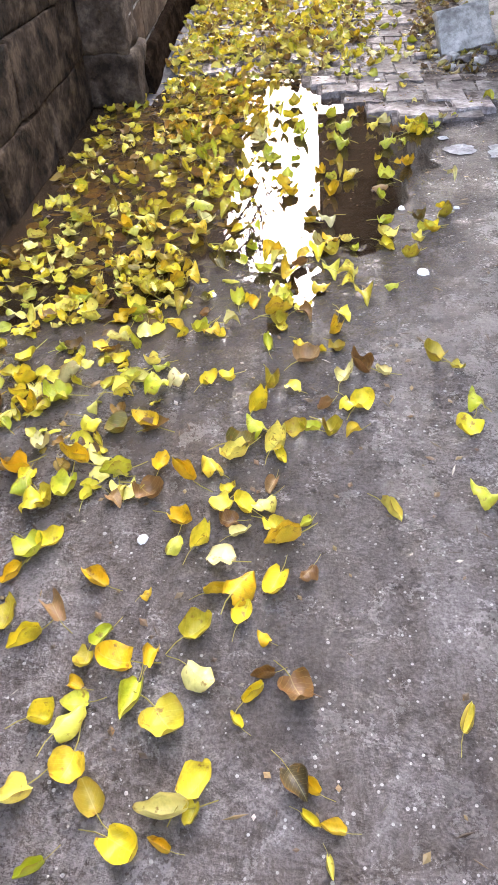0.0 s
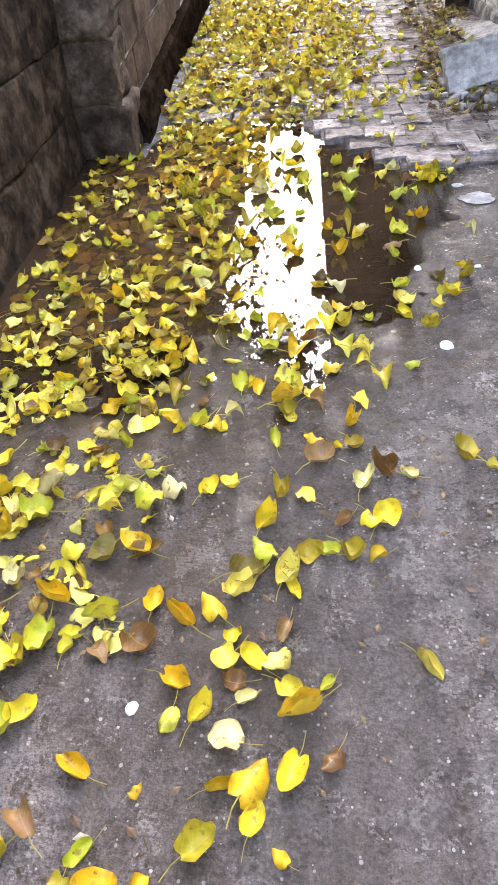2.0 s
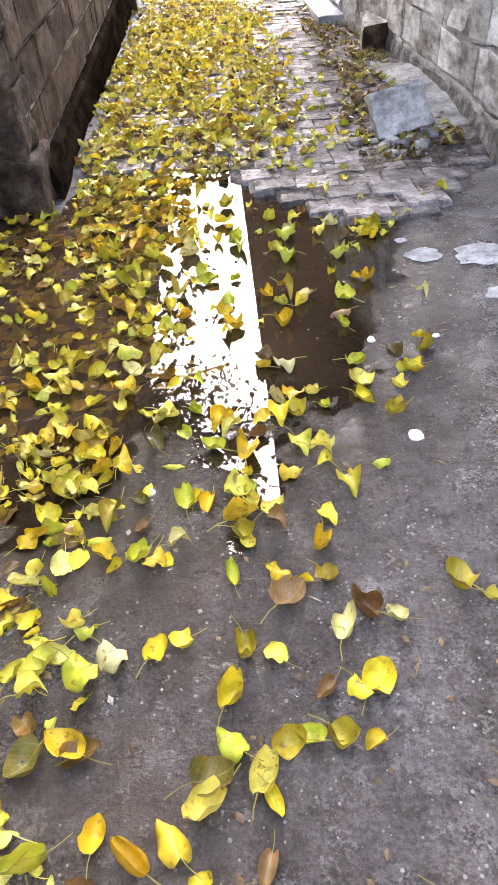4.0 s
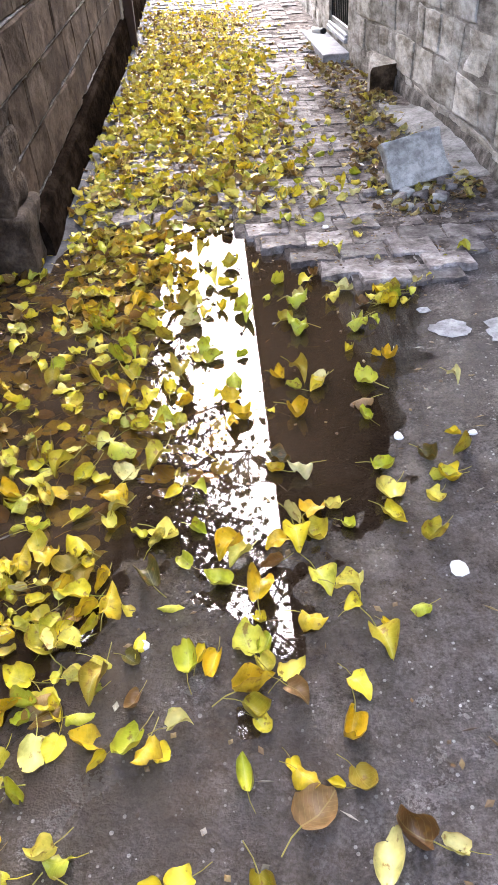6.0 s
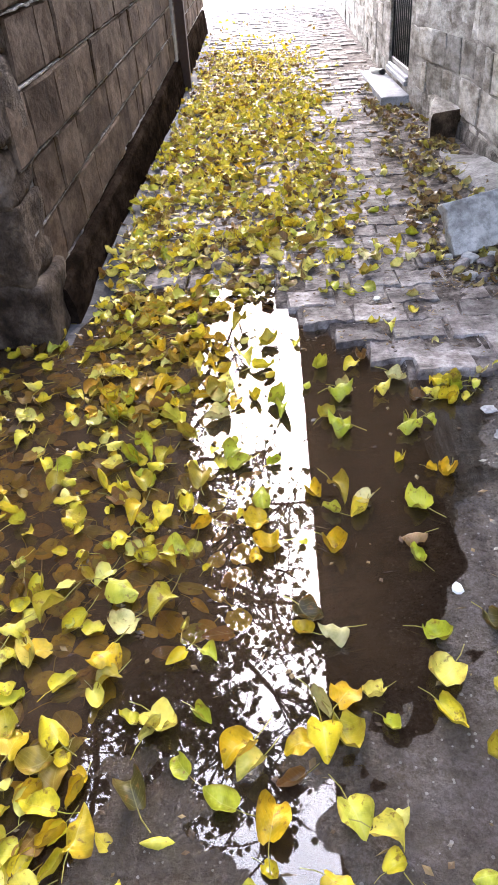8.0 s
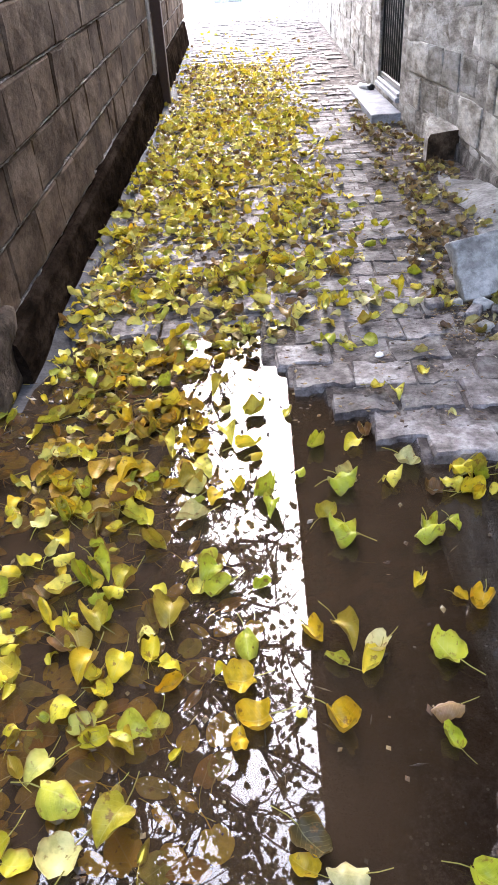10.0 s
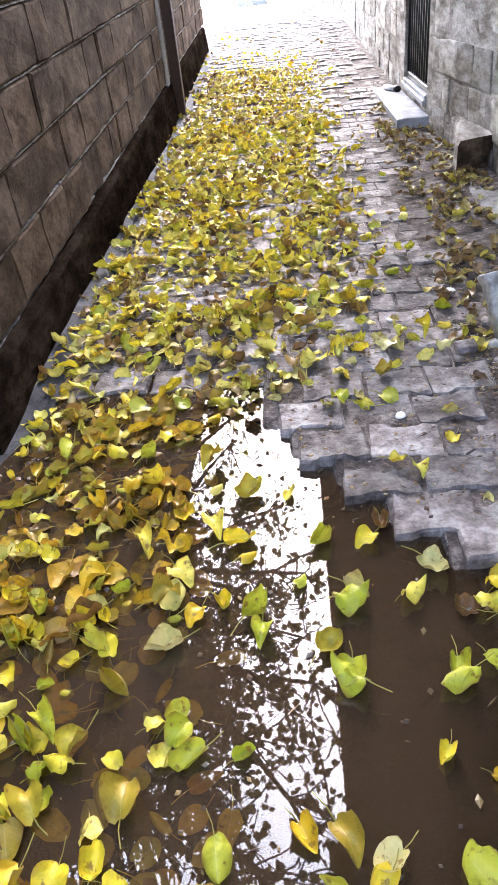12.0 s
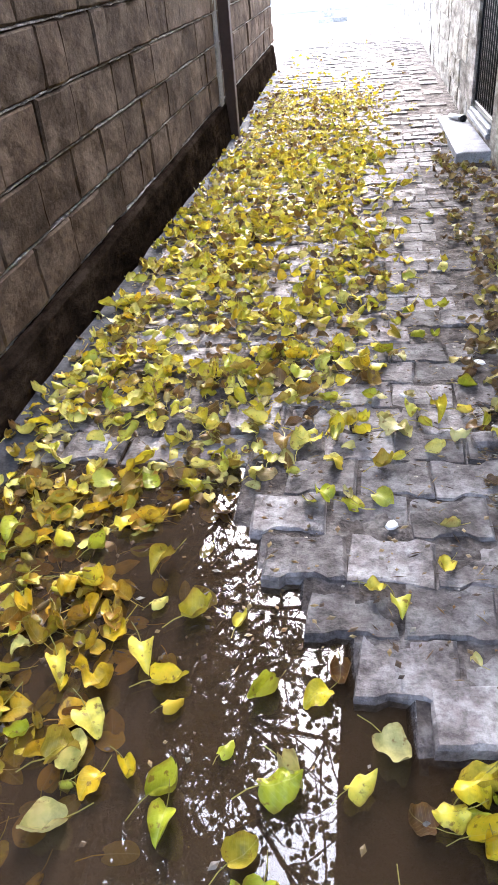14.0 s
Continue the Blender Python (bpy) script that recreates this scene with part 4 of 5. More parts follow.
fallen(-0.534, 0.296, 0.040, 67, "golden")
fallen(-0.195, 0.296, 0.064, -44, "yellow")
fallen(-0.110, 0.303, 0.080, -152, "brown")
fallen(-0.294, 0.312, 0.082, -126, "pale")
fallen(-0.178, 0.337, 0.056, 104, "brown")
fallen(-0.532, 0.351, 0.054, 169, "olive")
fallen(-0.465, 0.353, 0.105, 81, "golden")
fallen(-0.393, 0.356, 0.055, -18, "golden")
fallen(-0.663, 0.389, 0.087, 135, "yellow")
fallen(-0.508, 0.406, 0.064, 136, "yellow-green")
fallen(-0.179, 0.409, 0.038, 51, "golden")
fallen(-0.314, 0.426, 0.082, -54, "olive")
fallen(-0.718, 0.441, 0.080, -8, "olive")
fallen(-0.609, 0.446, 0.079, 35, "brown")
fallen(-0.223, 0.463, 0.067, -24, "yellow")
fallen(-0.433, 0.506, 0.033, -45, "golden")
fallen(-0.285, 0.518, 0.064, -75, "golden")
fallen(-0.229, 0.521, 0.102, -32, "golden")
fallen(-0.166, 0.541, 0.089, 154, "yellow")
fallen(-0.739, 0.544, 0.074, 156, "golden")
fallen(-0.553, 0.546, 0.081, 59, "golden")
fallen(-0.093, 0.560, 0.059, 140, "brown")
fallen(-0.285, 0.599, 0.081, 69, "pale")
fallen(-0.715, 0.619, 0.088, -135, "yellow-green")
fallen(-0.394, 0.630, 0.060, 155, "yellow-green")
fallen(-0.674, 0.639, 0.079, -42, "yellow")
fallen(-0.335, 0.649, 0.067, -32, "yellow")
fallen(-0.148, 0.659, 0.105, 117, "golden")
fallen(-0.244, 0.682, 0.061, -68, "pale")
fallen(-0.167, 0.695, 0.062, -130, "yellow")
fallen(-0.388, 0.708, 0.077, -118, "golden")
fallen(-0.096, 0.710, 0.048, 137, "yellow-green")
fallen(-0.276, 0.713, 0.053, 92, "brown")
fallen(-0.756, 0.736, 0.091, -167, "yellow")
fallen(0.101, 0.750, 0.080, -144, "yellow")
fallen(-0.196, 0.751, 0.071, 124, "yellow")
fallen(-0.736, 0.759, 0.105, -150, "olive")
fallen(-0.296, 0.760, 0.064, 134, "yellow")
fallen(-0.241, 0.762, 0.064, 48, "yellow")
fallen(-0.558, 0.772, 0.058, -139, "brown")
fallen(0.315, 0.795, 0.084, 57, "yellow-green")
fallen(-0.476, 0.797, 0.105, -118, "brown")
fallen(-0.692, 0.802, 0.096, 169, "yellow-green")
fallen(-0.803, 0.805, 0.072, 151, "yellow-green")
fallen(-0.285, 0.816, 0.045, -50, "yellow")
fallen(-0.183, 0.827, 0.072, 157, "brown")
fallen(-0.400, 0.861, 0.105, 47, "golden")
fallen(-0.574, 0.865, 0.094, 112, "yellow-green")
fallen(-0.829, 0.867, 0.073, 124, "golden")
fallen(-0.335, 0.875, 0.098, 33, "golden")
fallen(-0.459, 0.897, 0.069, -15, "golden")
fallen(-0.688, 0.903, 0.105, 65, "golden")
fallen(-0.278, 0.930, 0.105, 130, "yellow")
fallen(-0.161, 0.930, 0.066, -159, "yellow")
fallen(-0.626, 0.935, 0.042, -109, "yellow")
fallen(-0.792, 0.956, 0.076, 179, "pale")
fallen(-0.177, 0.975, 0.078, -26, "yellow")
fallen(-0.266, 0.980, 0.097, -78, "dark")
fallen(0.026, 1.012, 0.047, 105, "golden")
fallen(-0.667, 1.023, 0.075, -116, "yellow")
fallen(-0.127, 1.026, 0.071, -71, "olive")
fallen(-0.230, 1.028, 0.073, 47, "yellow-green")
fallen(-0.034, 1.031, 0.066, -139, "olive")
fallen(-0.602, 1.033, 0.094, 142, "dark")
fallen(-0.089, 1.038, 0.070, 73, "yellow-green")
fallen(0.323, 1.044, 0.079, 146, "yellow")
fallen(-0.529, 1.054, 0.105, 58, "golden")
fallen(-0.923, 1.075, 0.059, 134, "yellow")
fallen(0.018, 1.111, 0.064, -146, "yellow")
fallen(-0.871, 1.117, 0.105, -132, "golden")
fallen(-0.046, 1.123, 0.067, 136, "brown")
fallen(0.355, 1.131, 0.073, 17, "yellow-green")
fallen(0.054, 1.135, 0.074, -42, "yellow")
fallen(-0.230, 1.137, 0.075, -29, "yellow")
fallen(-0.803, 1.159, 0.105, 79, "yellow-green")
fallen(-0.616, 1.165, 0.065, -74, "yellow")
fallen(-0.518, 1.184, 0.105, -141, "yellow-green")
fallen(-0.458, 1.216, 0.097, -138, "pale")
fallen(-0.139, 1.216, 0.067, 41, "yellow")
fallen(-0.613, 1.223, 0.105, 131, "yellow-green")
fallen(-0.920, 1.232, 0.085, 150, "yellow")
fallen(-0.195, 1.236, 0.105, -168, "olive")
fallen(-0.376, 1.237, 0.063, -42, "yellow")
fallen(-0.786, 1.250, 0.094, -31, "pale")
fallen(-0.326, 1.262, 0.054, 110, "yellow")
fallen(0.015, 1.270, 0.105, -21, "pale")
fallen(0.126, 1.283, 0.055, 62, "pale")
fallen(0.065, 1.307, 0.082, 54, "brown")
fallen(0.337, 1.308, 0.050, -129, "olive")
fallen(-0.555, 1.320, 0.053, 122, "yellow")
fallen(-0.095, 1.351, 0.099, -55, "brown")
fallen(0.278, 1.359, 0.105, 37, "olive")
fallen(-0.053, 1.402, 0.041, 62, "yellow")
fallen(-0.007, 1.403, 0.057, -149, "olive")
fallen(-0.105, 1.406, 0.062, -133, "golden")
fallen(-0.215, 1.432, 0.076, 5, "yellow-green")
fallen(-0.125, 1.441, 0.041, -160, "yellow")
fallen(-0.486, 1.470, 0.054, 133, "yellow")
fallen(-0.397, 1.472, 0.075, 150, "golden")
fallen(-0.368, 1.477, 0.053, -155, "yellow")
fallen(-0.008, 1.500, 0.082, 166, "golden")
fallen(-0.433, 1.502, 0.081, 137, "yellow-green")
fallen(-0.174, 1.522, 0.052, -145, "yellow")
fallen(-0.336, 1.528, 0.059, -79, "pale")
fallen(-0.190, 1.562, 0.064, -118, "olive")
fallen(-0.649, 1.575, 0.046, 127, "yellow-green")
fallen(-0.105, 1.575, 0.063, -133, "brown")
fallen(0.022, 1.583, 0.070, -151, "yellow")
fallen(-0.585, 1.591, 0.069, 19, "yellow")
fallen(-0.429, 1.591, 0.055, 145, "brown")
fallen(-0.187, 1.610, 0.105, -74, "golden")
fallen(-0.504, 1.629, 0.104, 157, "olive")
fallen(-0.108, 1.635, 0.069, -57, "yellow")
fallen(-0.159, 1.659, 0.055, -138, "yellow")
fallen(-0.555, 1.664, 0.052, 124, "yellow")
fallen(-0.272, 1.664, 0.083, 159, "golden")
fallen(-0.595, 1.671, 0.052, -11, "yellow-green")
fallen(-0.674, 1.672, 0.071, 71, "yellow")
fallen(-0.321, 1.677, 0.079, -3, "yellow-green")
fallen(0.090, 1.683, 0.093, -164, "olive")
fallen(-0.437, 1.688, 0.055, -127, "dark")
fallen(-0.296, 1.688, 0.056, -23, "yellow")
fallen(-0.157, 1.707, 0.062, -26, "yellow-green")
fallen(-0.196, 1.709, 0.085, 21, "yellow-green")
fallen(0.108, 1.731, 0.042, -153, "yellow")
fallen(-0.582, 1.746, 0.063, 97, "yellow")
fallen(-0.049, 1.748, 0.076, -117, "golden")
fallen(-0.637, 1.756, 0.105, 31, "olive")
fallen(0.188, 1.761, 0.054, 99, "yellow-green")
fallen(-0.164, 1.780, 0.042, -135, "yellow")
fallen(0.045, 1.782, 0.052, -61, "yellow")
fallen(0.038, 1.825, 0.073, -116, "yellow")
fallen(-0.499, 1.829, 0.091, -12, "golden")
fallen(-0.660, 1.829, 0.061, 118, "olive")
fallen(-0.558, 1.837, 0.074, 134, "golden")
fallen(-0.158, 1.856, 0.098, -11, "golden")
fallen(-0.013, 1.859, 0.084, -156, "yellow-green")
fallen(0.065, 1.861, 0.044, -65, "yellow")
fallen(-0.674, 1.877, 0.066, -69, "yellow")
fallen(-0.255, 1.896, 0.083, 63, "yellow-green")
fallen(-0.415, 1.901, 0.094, 22, "dark")
fallen(-0.623, 1.913, 0.069, 135, "golden")
fallen(-0.530, 1.913, 0.069, 157, "golden")
fallen(-0.729, 1.916, 0.050, 92, "pale")
fallen(-0.126, 1.933, 0.074, 117, "brown")
fallen(-0.199, 1.954, 0.073, 126, "yellow")
fallen(-0.621, 1.974, 0.076, 121, "olive")
fallen(-0.223, 1.981, 0.104, 124, "golden")
fallen(0.274, 1.985, 0.105, 124, "olive")
fallen(-0.734, 1.994, 0.071, -20, "golden")
fallen(-0.108, 1.998, 0.071, 106, "golden")
fallen(-0.058, 2.004, 0.092, -174, "yellow")
fallen(-0.671, 2.013, 0.083, -18, "golden")
fallen(-0.014, 2.019, 0.100, -157, "olive")
fallen(-0.601, 2.029, 0.100, 41, "yellow")
fallen(0.079, 2.043, 0.049, -143, "yellow-green")
fallen(-0.388, 2.054, 0.100, -134, "yellow")
fallen(0.200, 2.063, 0.096, -146, "yellow")
fallen(-0.303, 2.074, 0.067, -134, "yellow-green")
fallen(-0.062, 2.091, 0.081, -150, "pale")
fallen(-0.006, 2.107, 0.085, -39, "golden")
fallen(-0.530, 2.111, 0.069, -149, "yellow")
fallen(0.050, 2.116, 0.060, 111, "yellow")
fallen(0.316, 2.117, 0.060, 130, "yellow")
fallen(-0.514, 2.154, 0.066, 126, "olive")
fallen(0.208, 2.157, 0.090, 135, "yellow")
fallen(-0.531, 2.199, 0.096, 139, "golden")
fallen(0.376, 2.200, 0.073, 105, "yellow")
fallen(-0.785, 2.202, 0.075, 151, "yellow-green")
fallen(-0.301, 2.219, 0.054, -126, "yellow-green")
fallen(-0.709, 2.220, 0.105, -158, "yellow")
fallen(0.210, 2.258, 0.073, -122, "yellow-green")
fallen(-0.021, 2.260, 0.081, 88, "pale")
fallen(-0.829, 2.267, 0.099, -132, "golden")
fallen(0.341, 2.278, 0.083, -161, "dark")
fallen(-0.088, 2.284, 0.062, 62, "golden")
fallen(-0.768, 2.292, 0.074, 126, "yellow")
fallen(0.438, 2.297, 0.105, 133, "olive")
fallen(-0.508, 2.302, 0.105, 138, "pale")
fallen(-0.075, 2.324, 0.094, -138, "dark")
fallen(-0.688, 2.346, 0.099, 126, "olive")
fallen(-0.419, 2.356, 0.105, 148, "olive")
fallen(-0.523, 2.399, 0.105, -113, "yellow-green")
fallen(-0.322, 2.492, 0.040, -39, "yellow")
fallen(-0.198, 2.503, 0.064, -174, "golden")
fallen(0.208, 2.506, 0.062, 28, "yellow-green")
fallen(-0.427, 2.511, 0.064, -129, "golden")
fallen(-0.412, 2.530, 0.083, -97, "yellow-green")
fallen(0.003, 2.552, 0.105, -136, "golden")
fallen(-0.171, 2.558, 0.081, 99, "golden")
fallen(0.209, 2.561, 0.075, 95, "brown")
fallen(-0.079, 2.566, 0.032, 125, "yellow")
fallen(-0.512, 2.567, 0.064, -135, "brown")
fallen(-0.565, 2.588, 0.065, 129, "yellow")
fallen(-0.485, 2.631, 0.059, -116, "yellow")
fallen(-0.350, 2.639, 0.079, 127, "golden")
fallen(-0.204, 2.651, 0.080, 101, "golden")
fallen(0.520, 2.655, 0.056, -156, "pale")
fallen(-0.241, 2.674, 0.035, -46, "yellow")
fallen(-0.532, 2.686, 0.080, 152, "golden")
fallen(0.081, 2.688, 0.087, 144, "yellow")
fallen(0.006, 2.690, 0.066, 59, "yellow-green")
fallen(-0.463, 2.691, 0.081, 163, "yellow")
fallen(-0.353, 2.691, 0.057, -100, "yellow")
fallen(0.244, 2.705, 0.102, 39, "yellow-green")
fallen(-0.398, 2.726, 0.068, -7, "yellow")
fallen(-0.186, 2.726, 0.084, -172, "yellow-green")
fallen(0.100, 2.730, 0.072, 122, "pale")
fallen(0.029, 2.751, 0.089, -152, "olive")
fallen(-0.599, 2.758, 0.096, -131, "brown")
fallen(-0.035, 2.768, 0.081, -151, "golden")
fallen(-0.583, 2.812, 0.053, -126, "yellow")
fallen(-0.621, 2.813, 0.048, -40, "yellow")
fallen(-0.538, 2.825, 0.091, 34, "olive")
fallen(-0.363, 2.829, 0.099, 1, "olive")
fallen(0.348, 2.833, 0.105, 147, "golden")
fallen(-0.518, 2.841, 0.047, -29, "yellow-green")
fallen(0.313, 2.862, 0.046, -136, "golden")
fallen(-0.509, 2.905, 0.077, 69, "yellow")
fallen(0.225, 2.912, 0.062, 151, "yellow")
fallen(-0.309, 2.914, 0.058, 126, "yellow")
fallen(-0.257, 2.914, 0.094, 124, "yellow-green")
fallen(-0.150, 2.920, 0.055, -65, "yellow-green")
fallen(-0.651, 2.930, 0.080, 114, "yellow")
fallen(-0.483, 2.937, 0.073, 140, "olive")
fallen(-0.275, 2.957, 0.074, -27, "yellow-green")
fallen(-0.600, 2.964, 0.100, -137, "yellow-green")
fallen(-0.555, 2.982, 0.105, -140, "yellow-green")
fallen(-0.331, 2.986, 0.050, -57, "yellow")
fallen(-0.287, 3.007, 0.060, -46, "yellow-green")
fallen(-0.659, 3.027, 0.069, -56, "yellow")
fallen(0.280, 3.062, 0.097, 112, "yellow-green")
fallen(0.060, 3.071, 0.105, 53, "yellow-green")
fallen(-0.429, 3.077, 0.097, -129, "olive")
fallen(-0.588, 3.086, 0.044, -72, "yellow-green")
fallen(0.283, 3.088, 0.105, 170, "yellow-green")
fallen(0.065, 3.092, 0.105, 170, "yellow-green")
fallen(0.359, 3.108, 0.052, -148, "yellow-green")
fallen(-0.549, 3.143, 0.057, 118, "yellow")
fallen(0.027, 3.167, 0.076, -50, "olive")
fallen(-0.343, 3.181, 0.105, 114, "pale")
fallen(-0.498, 3.191, 0.100, -121, "yellow-green")
fallen(-0.120, 3.197, 0.080, 176, "yellow-green")
fallen(-0.706, 3.223, 0.105, 33, "yellow-green")
fallen(0.444, 3.249, 0.089, -74, "yellow")
fallen(0.336, 3.255, 0.061, 68, "brown")
fallen(-0.278, 3.258, 0.069, 149, "golden")
fallen(-0.546, 3.270, 0.105, 131, "brown")
fallen(-0.139, 3.270, 0.081, -46, "yellow-green")
fallen(0.084, 3.279, 0.100, -72, "yellow-green")
fallen(0.229, 3.298, 0.077, -54, "yellow")
fallen(-0.215, 3.299, 0.059, -136, "yellow")
fallen(0.418, 3.306, 0.105, 128, "yellow")
fallen(-0.662, 3.306, 0.105, -138, "yellow-green")
fallen(-0.349, 3.306, 0.101, -53, "olive")
fallen(0.099, 3.313, 0.100, -145, "pale")
fallen(0.462, 3.324, 0.105, 108, "olive")
fallen(-0.735, 3.343, 0.068, 94, "yellow")
fallen(0.446, 3.343, 0.105, -53, "yellow")
fallen(-0.468, 3.353, 0.058, 120, "yellow-green")
fallen(-0.033, 3.354, 0.049, -32, "yellow-green")
fallen(-0.540, 3.370, 0.095, 142, "golden")
fallen(-0.322, 3.388, 0.092, -143, "yellow")
fallen(0.287, 3.389, 0.092, -139, "pale")
fallen(-0.160, 3.442, 0.059, -51, "golden")
fallen(0.137, 3.486, 0.077, 127, "yellow")
fallen(-0.334, 3.486, 0.082, -123, "golden")
fallen(0.017, 3.490, 0.101, 141, "yellow-green")
fallen(-0.438, 3.505, 0.080, -156, "yellow")
fallen(-0.387, 3.506, 0.053, -116, "golden")
fallen(-0.186, 3.510, 0.099, -77, "yellow")
fallen(0.181, 3.542, 0.087, 178, "brown")
fallen(-0.254, 3.555, 0.105, -154, "yellow")
fallen(0.461, 3.580, 0.034, 37, "pale")
fallen(-0.500, 3.614, 0.072, 161, "olive")
fallen(-0.598, 3.686, 0.105, -145, "golden")
fallen(-0.056, 3.691, 0.063, -23, "yellow")
fallen(-0.163, 3.700, 0.105, -63, "olive")
fallen(-0.430, 3.701, 0.084, 168, "golden")
fallen(-0.263, 3.721, 0.059, -42, "yellow")
fallen(-0.505, 3.755, 0.082, -108, "golden")
fallen(-0.456, 3.776, 0.099, -114, "yellow")
fallen(0.258, 3.782, 0.059, -116, "yellow")
fallen(-0.286, 3.852, 0.105, 141, "olive")
fallen(0.426, 3.869, 0.060, 141, "yellow")
fallen(-0.696, 3.917, 0.077, -63, "olive")
fallen(-0.493, 3.918, 0.061, -44, "yellow-green")
fallen(-0.588, 3.929, 0.083, -117, "yellow")
fallen(-0.750, 3.944, 0.092, 174, "yellow-green")
fallen(-0.435, 4.010, 0.075, -41, "yellow")
fallen(0.117, 4.123, 0.070, 46, "yellow-green")
fallen(0.286, 4.293, 0.075, -65, "olive")
fallen(0.317, 4.482, 0.105, -42, "pale")

ON_PAVERS = [(0.29, 4.55), (0.17, 5.29), (0.55, 4.6), (0.61, 4.52), (0.48, 4.63), (0.42, 4.52), (0.35, 4.47), (0.52, 4.44), (0.64, 4.43), (0.18, 4.14), (0.31, 3.72), (0.45, 4.02), (0.24, 4.7), (0.13, 4.52), (0.58, 4.78), (0.1, 4.68), (0.36, 5.0), (0.5, 5.2), (0.3, 5.6), (0.56, 5.5), (0.44, 5.9), (0.62, 6.1), (0.4, 6.5), (0.6, 6.9), (0.46, 4.57), (0.38, 4.6), (0.43, 3.27), (0.48, 3.3), (0.5, 3.24), (0.54, 3.31), (0.45, 3.22), (0.58, 3.36), (0.65, 3.42), (0.38, 3.26), (0.78, 3.58), (0.86, 3.66), (0.44, 2.38), (0.36, 2.2)]
for x, y in ON_PAVERS:
    fallen(x, y, leaf_rng.uniform(0.05, 0.085), leaf_rng.uniform(0, 360), leaf_rng.choice(("yellow", "pale", "yellow-green")))

# pale chips and splashes on the ground
rng = random.Random(8)
for x, y, a in ((0.31, 1.88, 0.035), (0.285, 2.4, 0.022), (0.645, 4.97, 0.03), (0.5, 2.38, 0.018), (-0.47, 0.66, 0.02), (0.36, 4.72, 0.02), (0.3, 4.02, 0.025), (-0.42, 1.73, 0.018)):
    ring = [(a * (0.55 + 0.3 * rng.random()) * math.cos(k * 0.7) * 1.2, a * (0.55 + 0.3 * rng.random()) * math.sin(k * 0.7)) for k in range(9)]
    verts = [(px, py, 0.0) for px, py in ring] + [(px * 0.8, py * 0.8, 0.005) for px, py in ring]
    faces = [(k, (k + 1) % 9, 9 + (k + 1) % 9, 9 + k) for k in range(9)] + [tuple(range(9, 18))]
    ob = tagged(link_mesh("pale_chip", verts, faces, M_CHIP), "small white plaster chip on the ground", "chip", "white chips")
    ob.matrix_world = pose(x, y, surface(x, y) + 0.001, 0, 0, rng.uniform(0, 180))


def splash(x, y, r, seed):
    """Dried pale mortar, thin and ragged."""
    ring = []
    for k in range(28):
        a = 2 * math.pi * k / 28
        rr = r * (0.75 + 0.3 * noise.noise(Vector((math.cos(a) * 1.3, math.sin(a) * 1.3, seed))) + 0.16 * noise.noise(Vector((math.cos(a) * 4, math.sin(a) * 4, seed))))
        ring.append((x + rr * math.cos(a) * 1.25, y + rr * math.sin(a)))
    verts = [(px, py, ground(px, py) + 0.003) for px, py in ring] + [(x + (px - x) * 0.6, y + (py - y) * 0.6, ground(x + (px - x) * 0.6, y + (py - y) * 0.6) + 0.006) for px, py in ring] + [(x, y, ground(x, y) + 0.007)]
    faces = [(k, (k + 1) % 28, 28 + (k + 1) % 28, 28 + k) for k in range(28)] + [(28 + k, 28 + (k + 1) % 28, 56) for k in range(28)]
    tagged(link_mesh("mortar_splash", verts, faces, M_SPLASH), "dried pale mortar splash on the concrete", "mortar", "mortar splashes")


for k, (x, y, r) in enumerate(((0.62, 3.0, 0.085), (0.83, 2.95, 0.13), (0.56, 3.17, 0.03), (0.8, 2.62, 0.06))):
    splash(x, y, r, k * 5.0)

# broken stones at the foot of the slab
for k in range(26):
    x, y = rng.uniform(0.55, 1.02), rng.uniform(4.12, 4.62)
    a = rng.uniform(0.02, 0.06)
    bm = rough_block(a * 1.3, a, a * 0.7, 0, a * 0.16, k * 1.7, a * 0.18)
    ob = tagged(part("rubble_stone", bm, M_SLAB if k % 3 == 0 else M_PAVER, None, "", True), "small broken stone in loose dirt", "stone", "rubble by the slab")
    ob.matrix_world = pose(x, y, surface(x, y) + a * 0.25, rng.uniform(-15, 15), rng.uniform(-15, 15), rng.uniform(0, 180))

# piece of white pipe left on the step
pipe = tagged(new("white_pipe"), "short white plastic pipe lying on the step", "pipe")
pipe.matrix_world = pose(1.04, 9.8, 0.142, 90, 0, 25)
bm = bmesh.new()
bmesh.ops.create_cone(bm, cap_ends=True, segments=14, radius1=0.025, radius2=0.025, depth=0.22)
part("tube", bm, M_CHIP, pipe, "", True)
bm = bmesh.new()
bmesh.ops.create_cone(bm, cap_ends=True, segments=14, radius1=0.032, radius2=0.03, depth=0.05, matrix=Matrix.Translation((0, 0, 0.11)))
part("collar", bm, M_IRON, pipe, "", True)

# ---- paving, piece by piece ----
pavement = tagged(new("pavement"), "worn grey interlocking concrete pavers with muddy joints", "pavement", kind="structure")


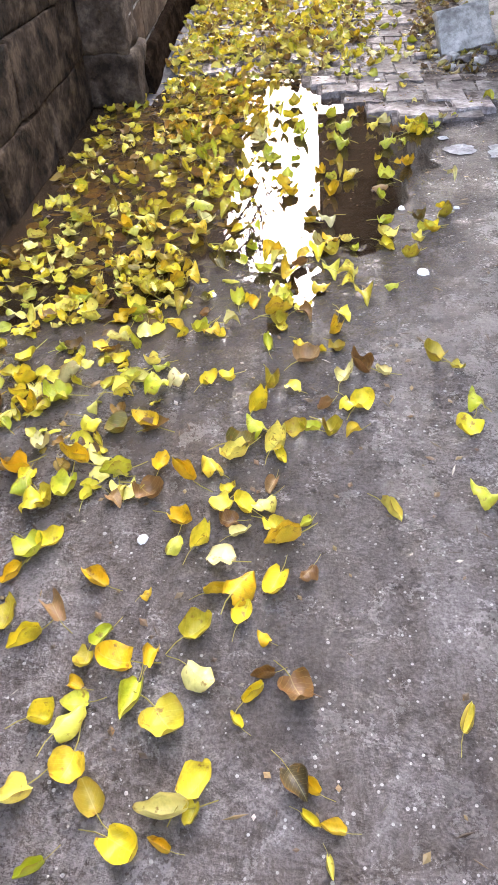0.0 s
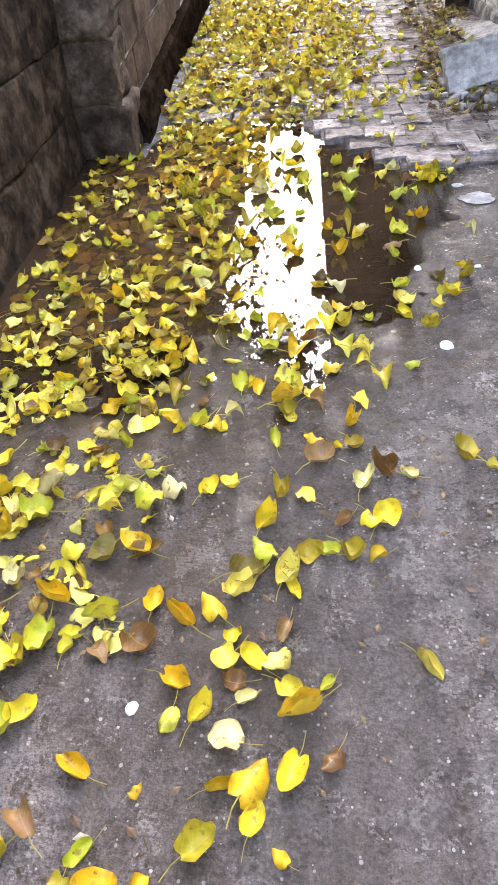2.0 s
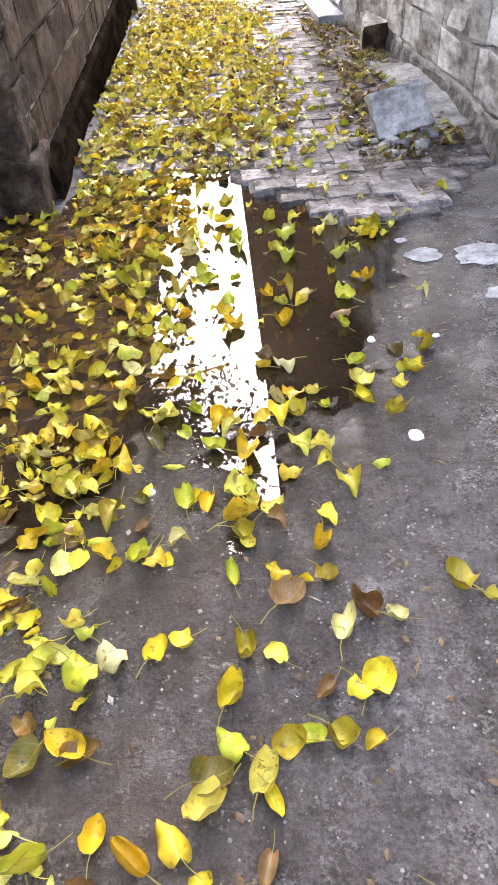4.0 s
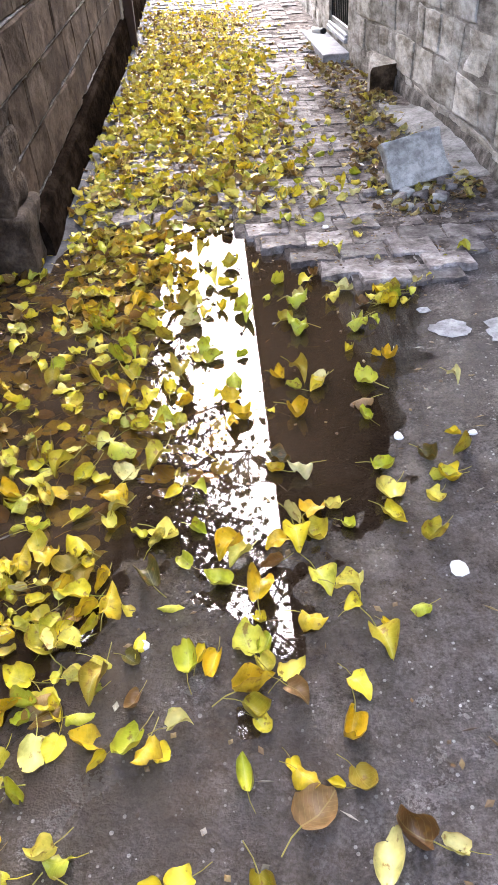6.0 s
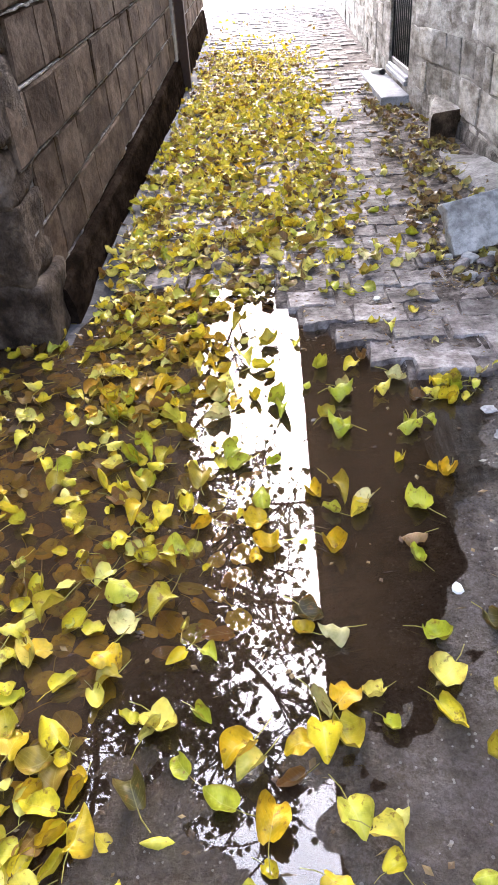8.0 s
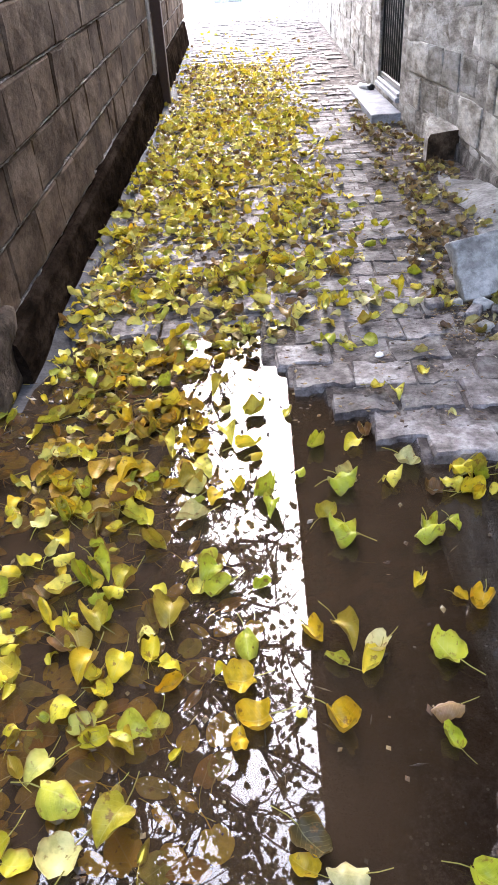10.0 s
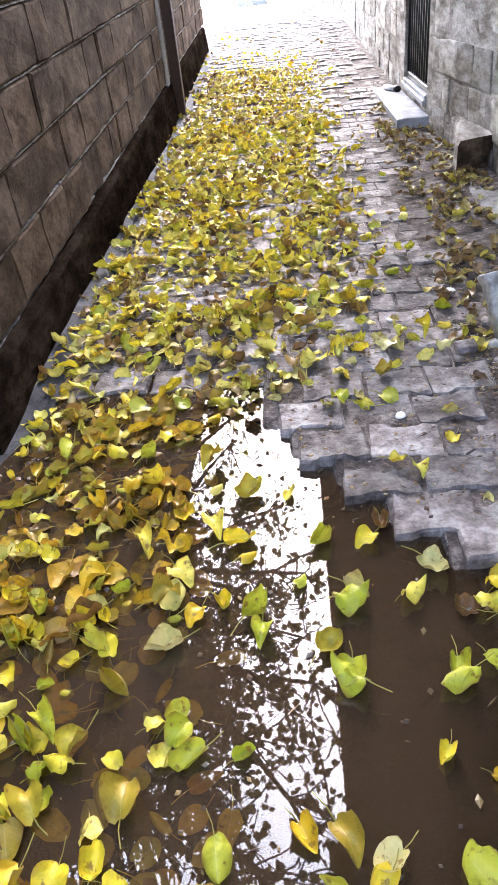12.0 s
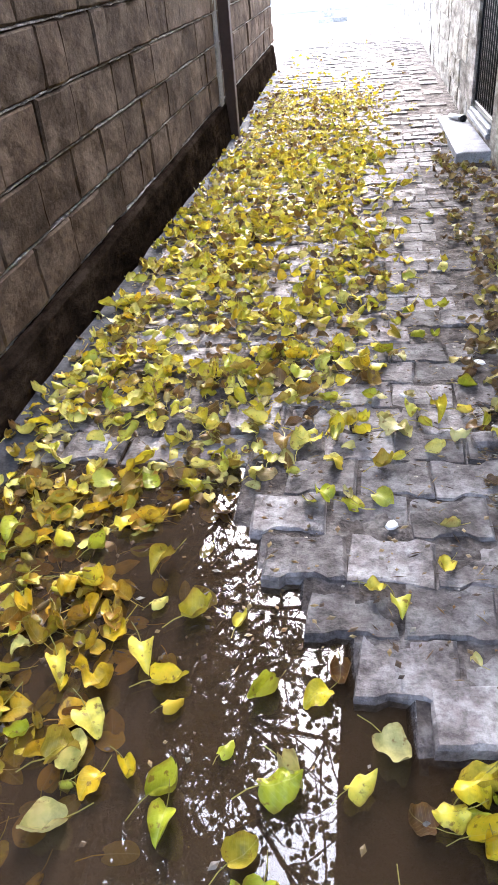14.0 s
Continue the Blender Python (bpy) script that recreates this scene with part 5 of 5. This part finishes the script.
def paver_mesh(k):
    """One double-T paver with a worn top edge."""
    r = random.Random(k)
    half = [(-0.1065, 0.086), (-0.062, 0.0875), (-0.04, 0.073), (0.04, 0.073), (0.062, 0.0875), (0.1065, 0.086)]
    outline = [(x, -w) for x, w in half] + [(x, w) for x, w in half[::-1]]
    outline = [(x + r.uniform(-0.005, 0.005), y + r.uniform(-0.005, 0.005)) for x, y in outline]
    n = len(outline)
    verts, faces = [], []
    for inset, z in ((0.0, -0.07), (0.0, -0.009), (0.0055, 0.0)):
        for x, y in outline:
            chip = r.uniform(0.3, 1.9) if inset else 0
            verts.append((x - math.copysign(inset * chip, x), y - math.copysign(inset * chip, y), z + (r.uniform(-0.003, 0.0015) if z > -0.05 else 0)))
    for a in (0, n):
        faces += [(a + i, a + (i + 1) % n, a + n + (i + 1) % n, a + n + i) for i in range(n)]
    t = 2 * n
    faces += [(t, t + 1, t + 10, t + 11), (t + 1, t + 2, t + 9, t + 10), (t + 2, t + 3, t + 8, t + 9), (t + 3, t + 4, t + 7, t + 8), (t + 4, t + 5, t + 6, t + 7)]
    return verts, faces


def build_gutter():
    """Narrow smooth concrete strip at the foot of the block wall."""
    ys = np.arange(3.78, 14.1, 0.08)
    verts, faces = [], []
    for y in ys:
        w = 0.012 * noise.noise(Vector((y * 5, 0, 0)))
        x, z = left_x(y), rise(y) - 0.035 + 0.045 * smooth(3.9, 4.7, y)
        verts += [(x + 0.02, y, z + 0.04), (x + 0.11, y, z + 0.032), (x + 0.165 + w, y, z + 0.022), (x + 0.175 + w, y, z - 0.05)]
    for i in range(len(ys) - 1):
        for k in range(3):
            faces.append((i * 4 + k, i * 4 + k + 1, i * 4 + k + 5, i * 4 + k + 4))
    link_mesh("gutter_strip", verts, faces, M_GUTTER, pavement, "wet smooth grey concrete strip", True)


build_gutter()


def build_grit():
    """Leaf crumbs, twigs and grit trodden into the ground."""
    r = random.Random(15)
    for name, mat, count, area, label in (("leaf_crumbs", M_CRUMB, 5200, (-1.0, 1.15, 3.5, 9.0), "brown leaf crumbs and grit between pavers"), ("concrete_grit", M_CRUMB, 600, (-1.2, 1.0, 0.0, 3.4), "scattered leaf crumbs on wet concrete"), ("loose_dirt", M_CRUMB, 1500, (0.56, 1.02, 4.1, 4.7), "dark loose dirt and grit by the slab")):
        verts, faces = [], []
        for _ in range(count):
            x, y = r.uniform(area[0], area[1]), r.uniform(area[2], area[3])
            z = surface(x, y) + 0.003
            a, s = r.uniform(0, 6.28), r.uniform(0.003, 0.01)
            long = s * r.choice((1.0, 1.5, 2.4))
            thin = s * (0.3 if long > 2 * s else 0.8)
            dx, dy = math.cos(a), math.sin(a)
            k = len(verts)
            verts += [(x - dx * long, y - dy * long, z), (x + dy * thin, y - dx * thin, z + 0.3 * s), (x + dx * long, y + dy * long, z + 0.5 * s * r.random()), (x - dy * thin, y + dx * thin, z + 0.1 * s), (x, y, z + 0.5 * s)]
            faces += [(k, k + 1, k + 4), (k + 1, k + 2, k + 4), (k + 2, k + 3, k + 4), (k + 3, k, k + 4)]
        tagged(link_mesh(name, verts, faces, mat), label, "litter", kind="stuff")


build_grit()

STARTS, ENDS = (0.40, 0.27, 0.15, 0.02, -0.07, -0.07), (0.7, 0.8, 0.95, 1.1, 1.2, 1.2)
SLIPS = ((0.05, 0.05), (0.028, -0.012), (0.0, -0.016), (0.0, -0.02), (0.035, -0.01), (0.02, 0.0))


def build_pavers():
    rng = random.Random(5)
    shapes = [paver_mesh(k) for k in range(14)]
    meshes = []
    for vs, fs in shapes:
        me = bpy.data.meshes.new("paver")
        me.from_pydata(vs, [], fs)
        me.materials.append(M_PAVER)
        meshes.append(me)
    far_v, far_f = [], []
    count = 0
    for row in range(122):
        y = 3.415 + row * 0.165
        x = -1.102 if row % 2 == 0 else -1.23
        while x < 1.25:
            lim = 0.66 + 0.02 * (y - 4.2) + 0.28 * smooth(7.2, 10.2, y) + 0.08 * noise.noise(Vector((y * 2, 0, 0)))
            lo, hi = (STARTS[row], ENDS[row]) if row < 6 else (left_x(y) + 0.12, min(lim, right_x(y) - 0.12))
            gone = row > 4 and x > 0.38 and rng.random() < 0.14
            if lo < x < hi and not gone:
                tilt = 0.03 if row < 6 else 0.018
                sx, sy = SLIPS[row] if row < 6 else (0, 0)
                m = Matrix.Translation((x + sx + rng.uniform(-0.005, 0.005), y + sy + rng.uniform(-0.004, 0.004), paving_top(x, y) + rng.uniform(-0.009, 0.004))) @ Euler((rng.gauss(0, tilt), rng.gauss(0, tilt), rng.gauss(0, 0.03) + (math.pi if rng.random() < 0.5 else 0))).to_matrix().to_4x4()
                k = rng.randrange(len(shapes))
                if count < 330:
                    ob = new("paver", meshes[k])
                    ob.parent = pavement
                    ob.matrix_local = m
                else:
                    b = len(far_v)
                    far_v += [tuple(m @ Vector(v)) for v in shapes[k][0]]
                    far_f += [tuple(b + i for i in f) for f in shapes[k][1]]
                count += 1
            x += 0.218
    tagged(link_mesh("far_pavers", far_v, far_f, M_PAVER, pavement), kind="stuff")


build_pavers()
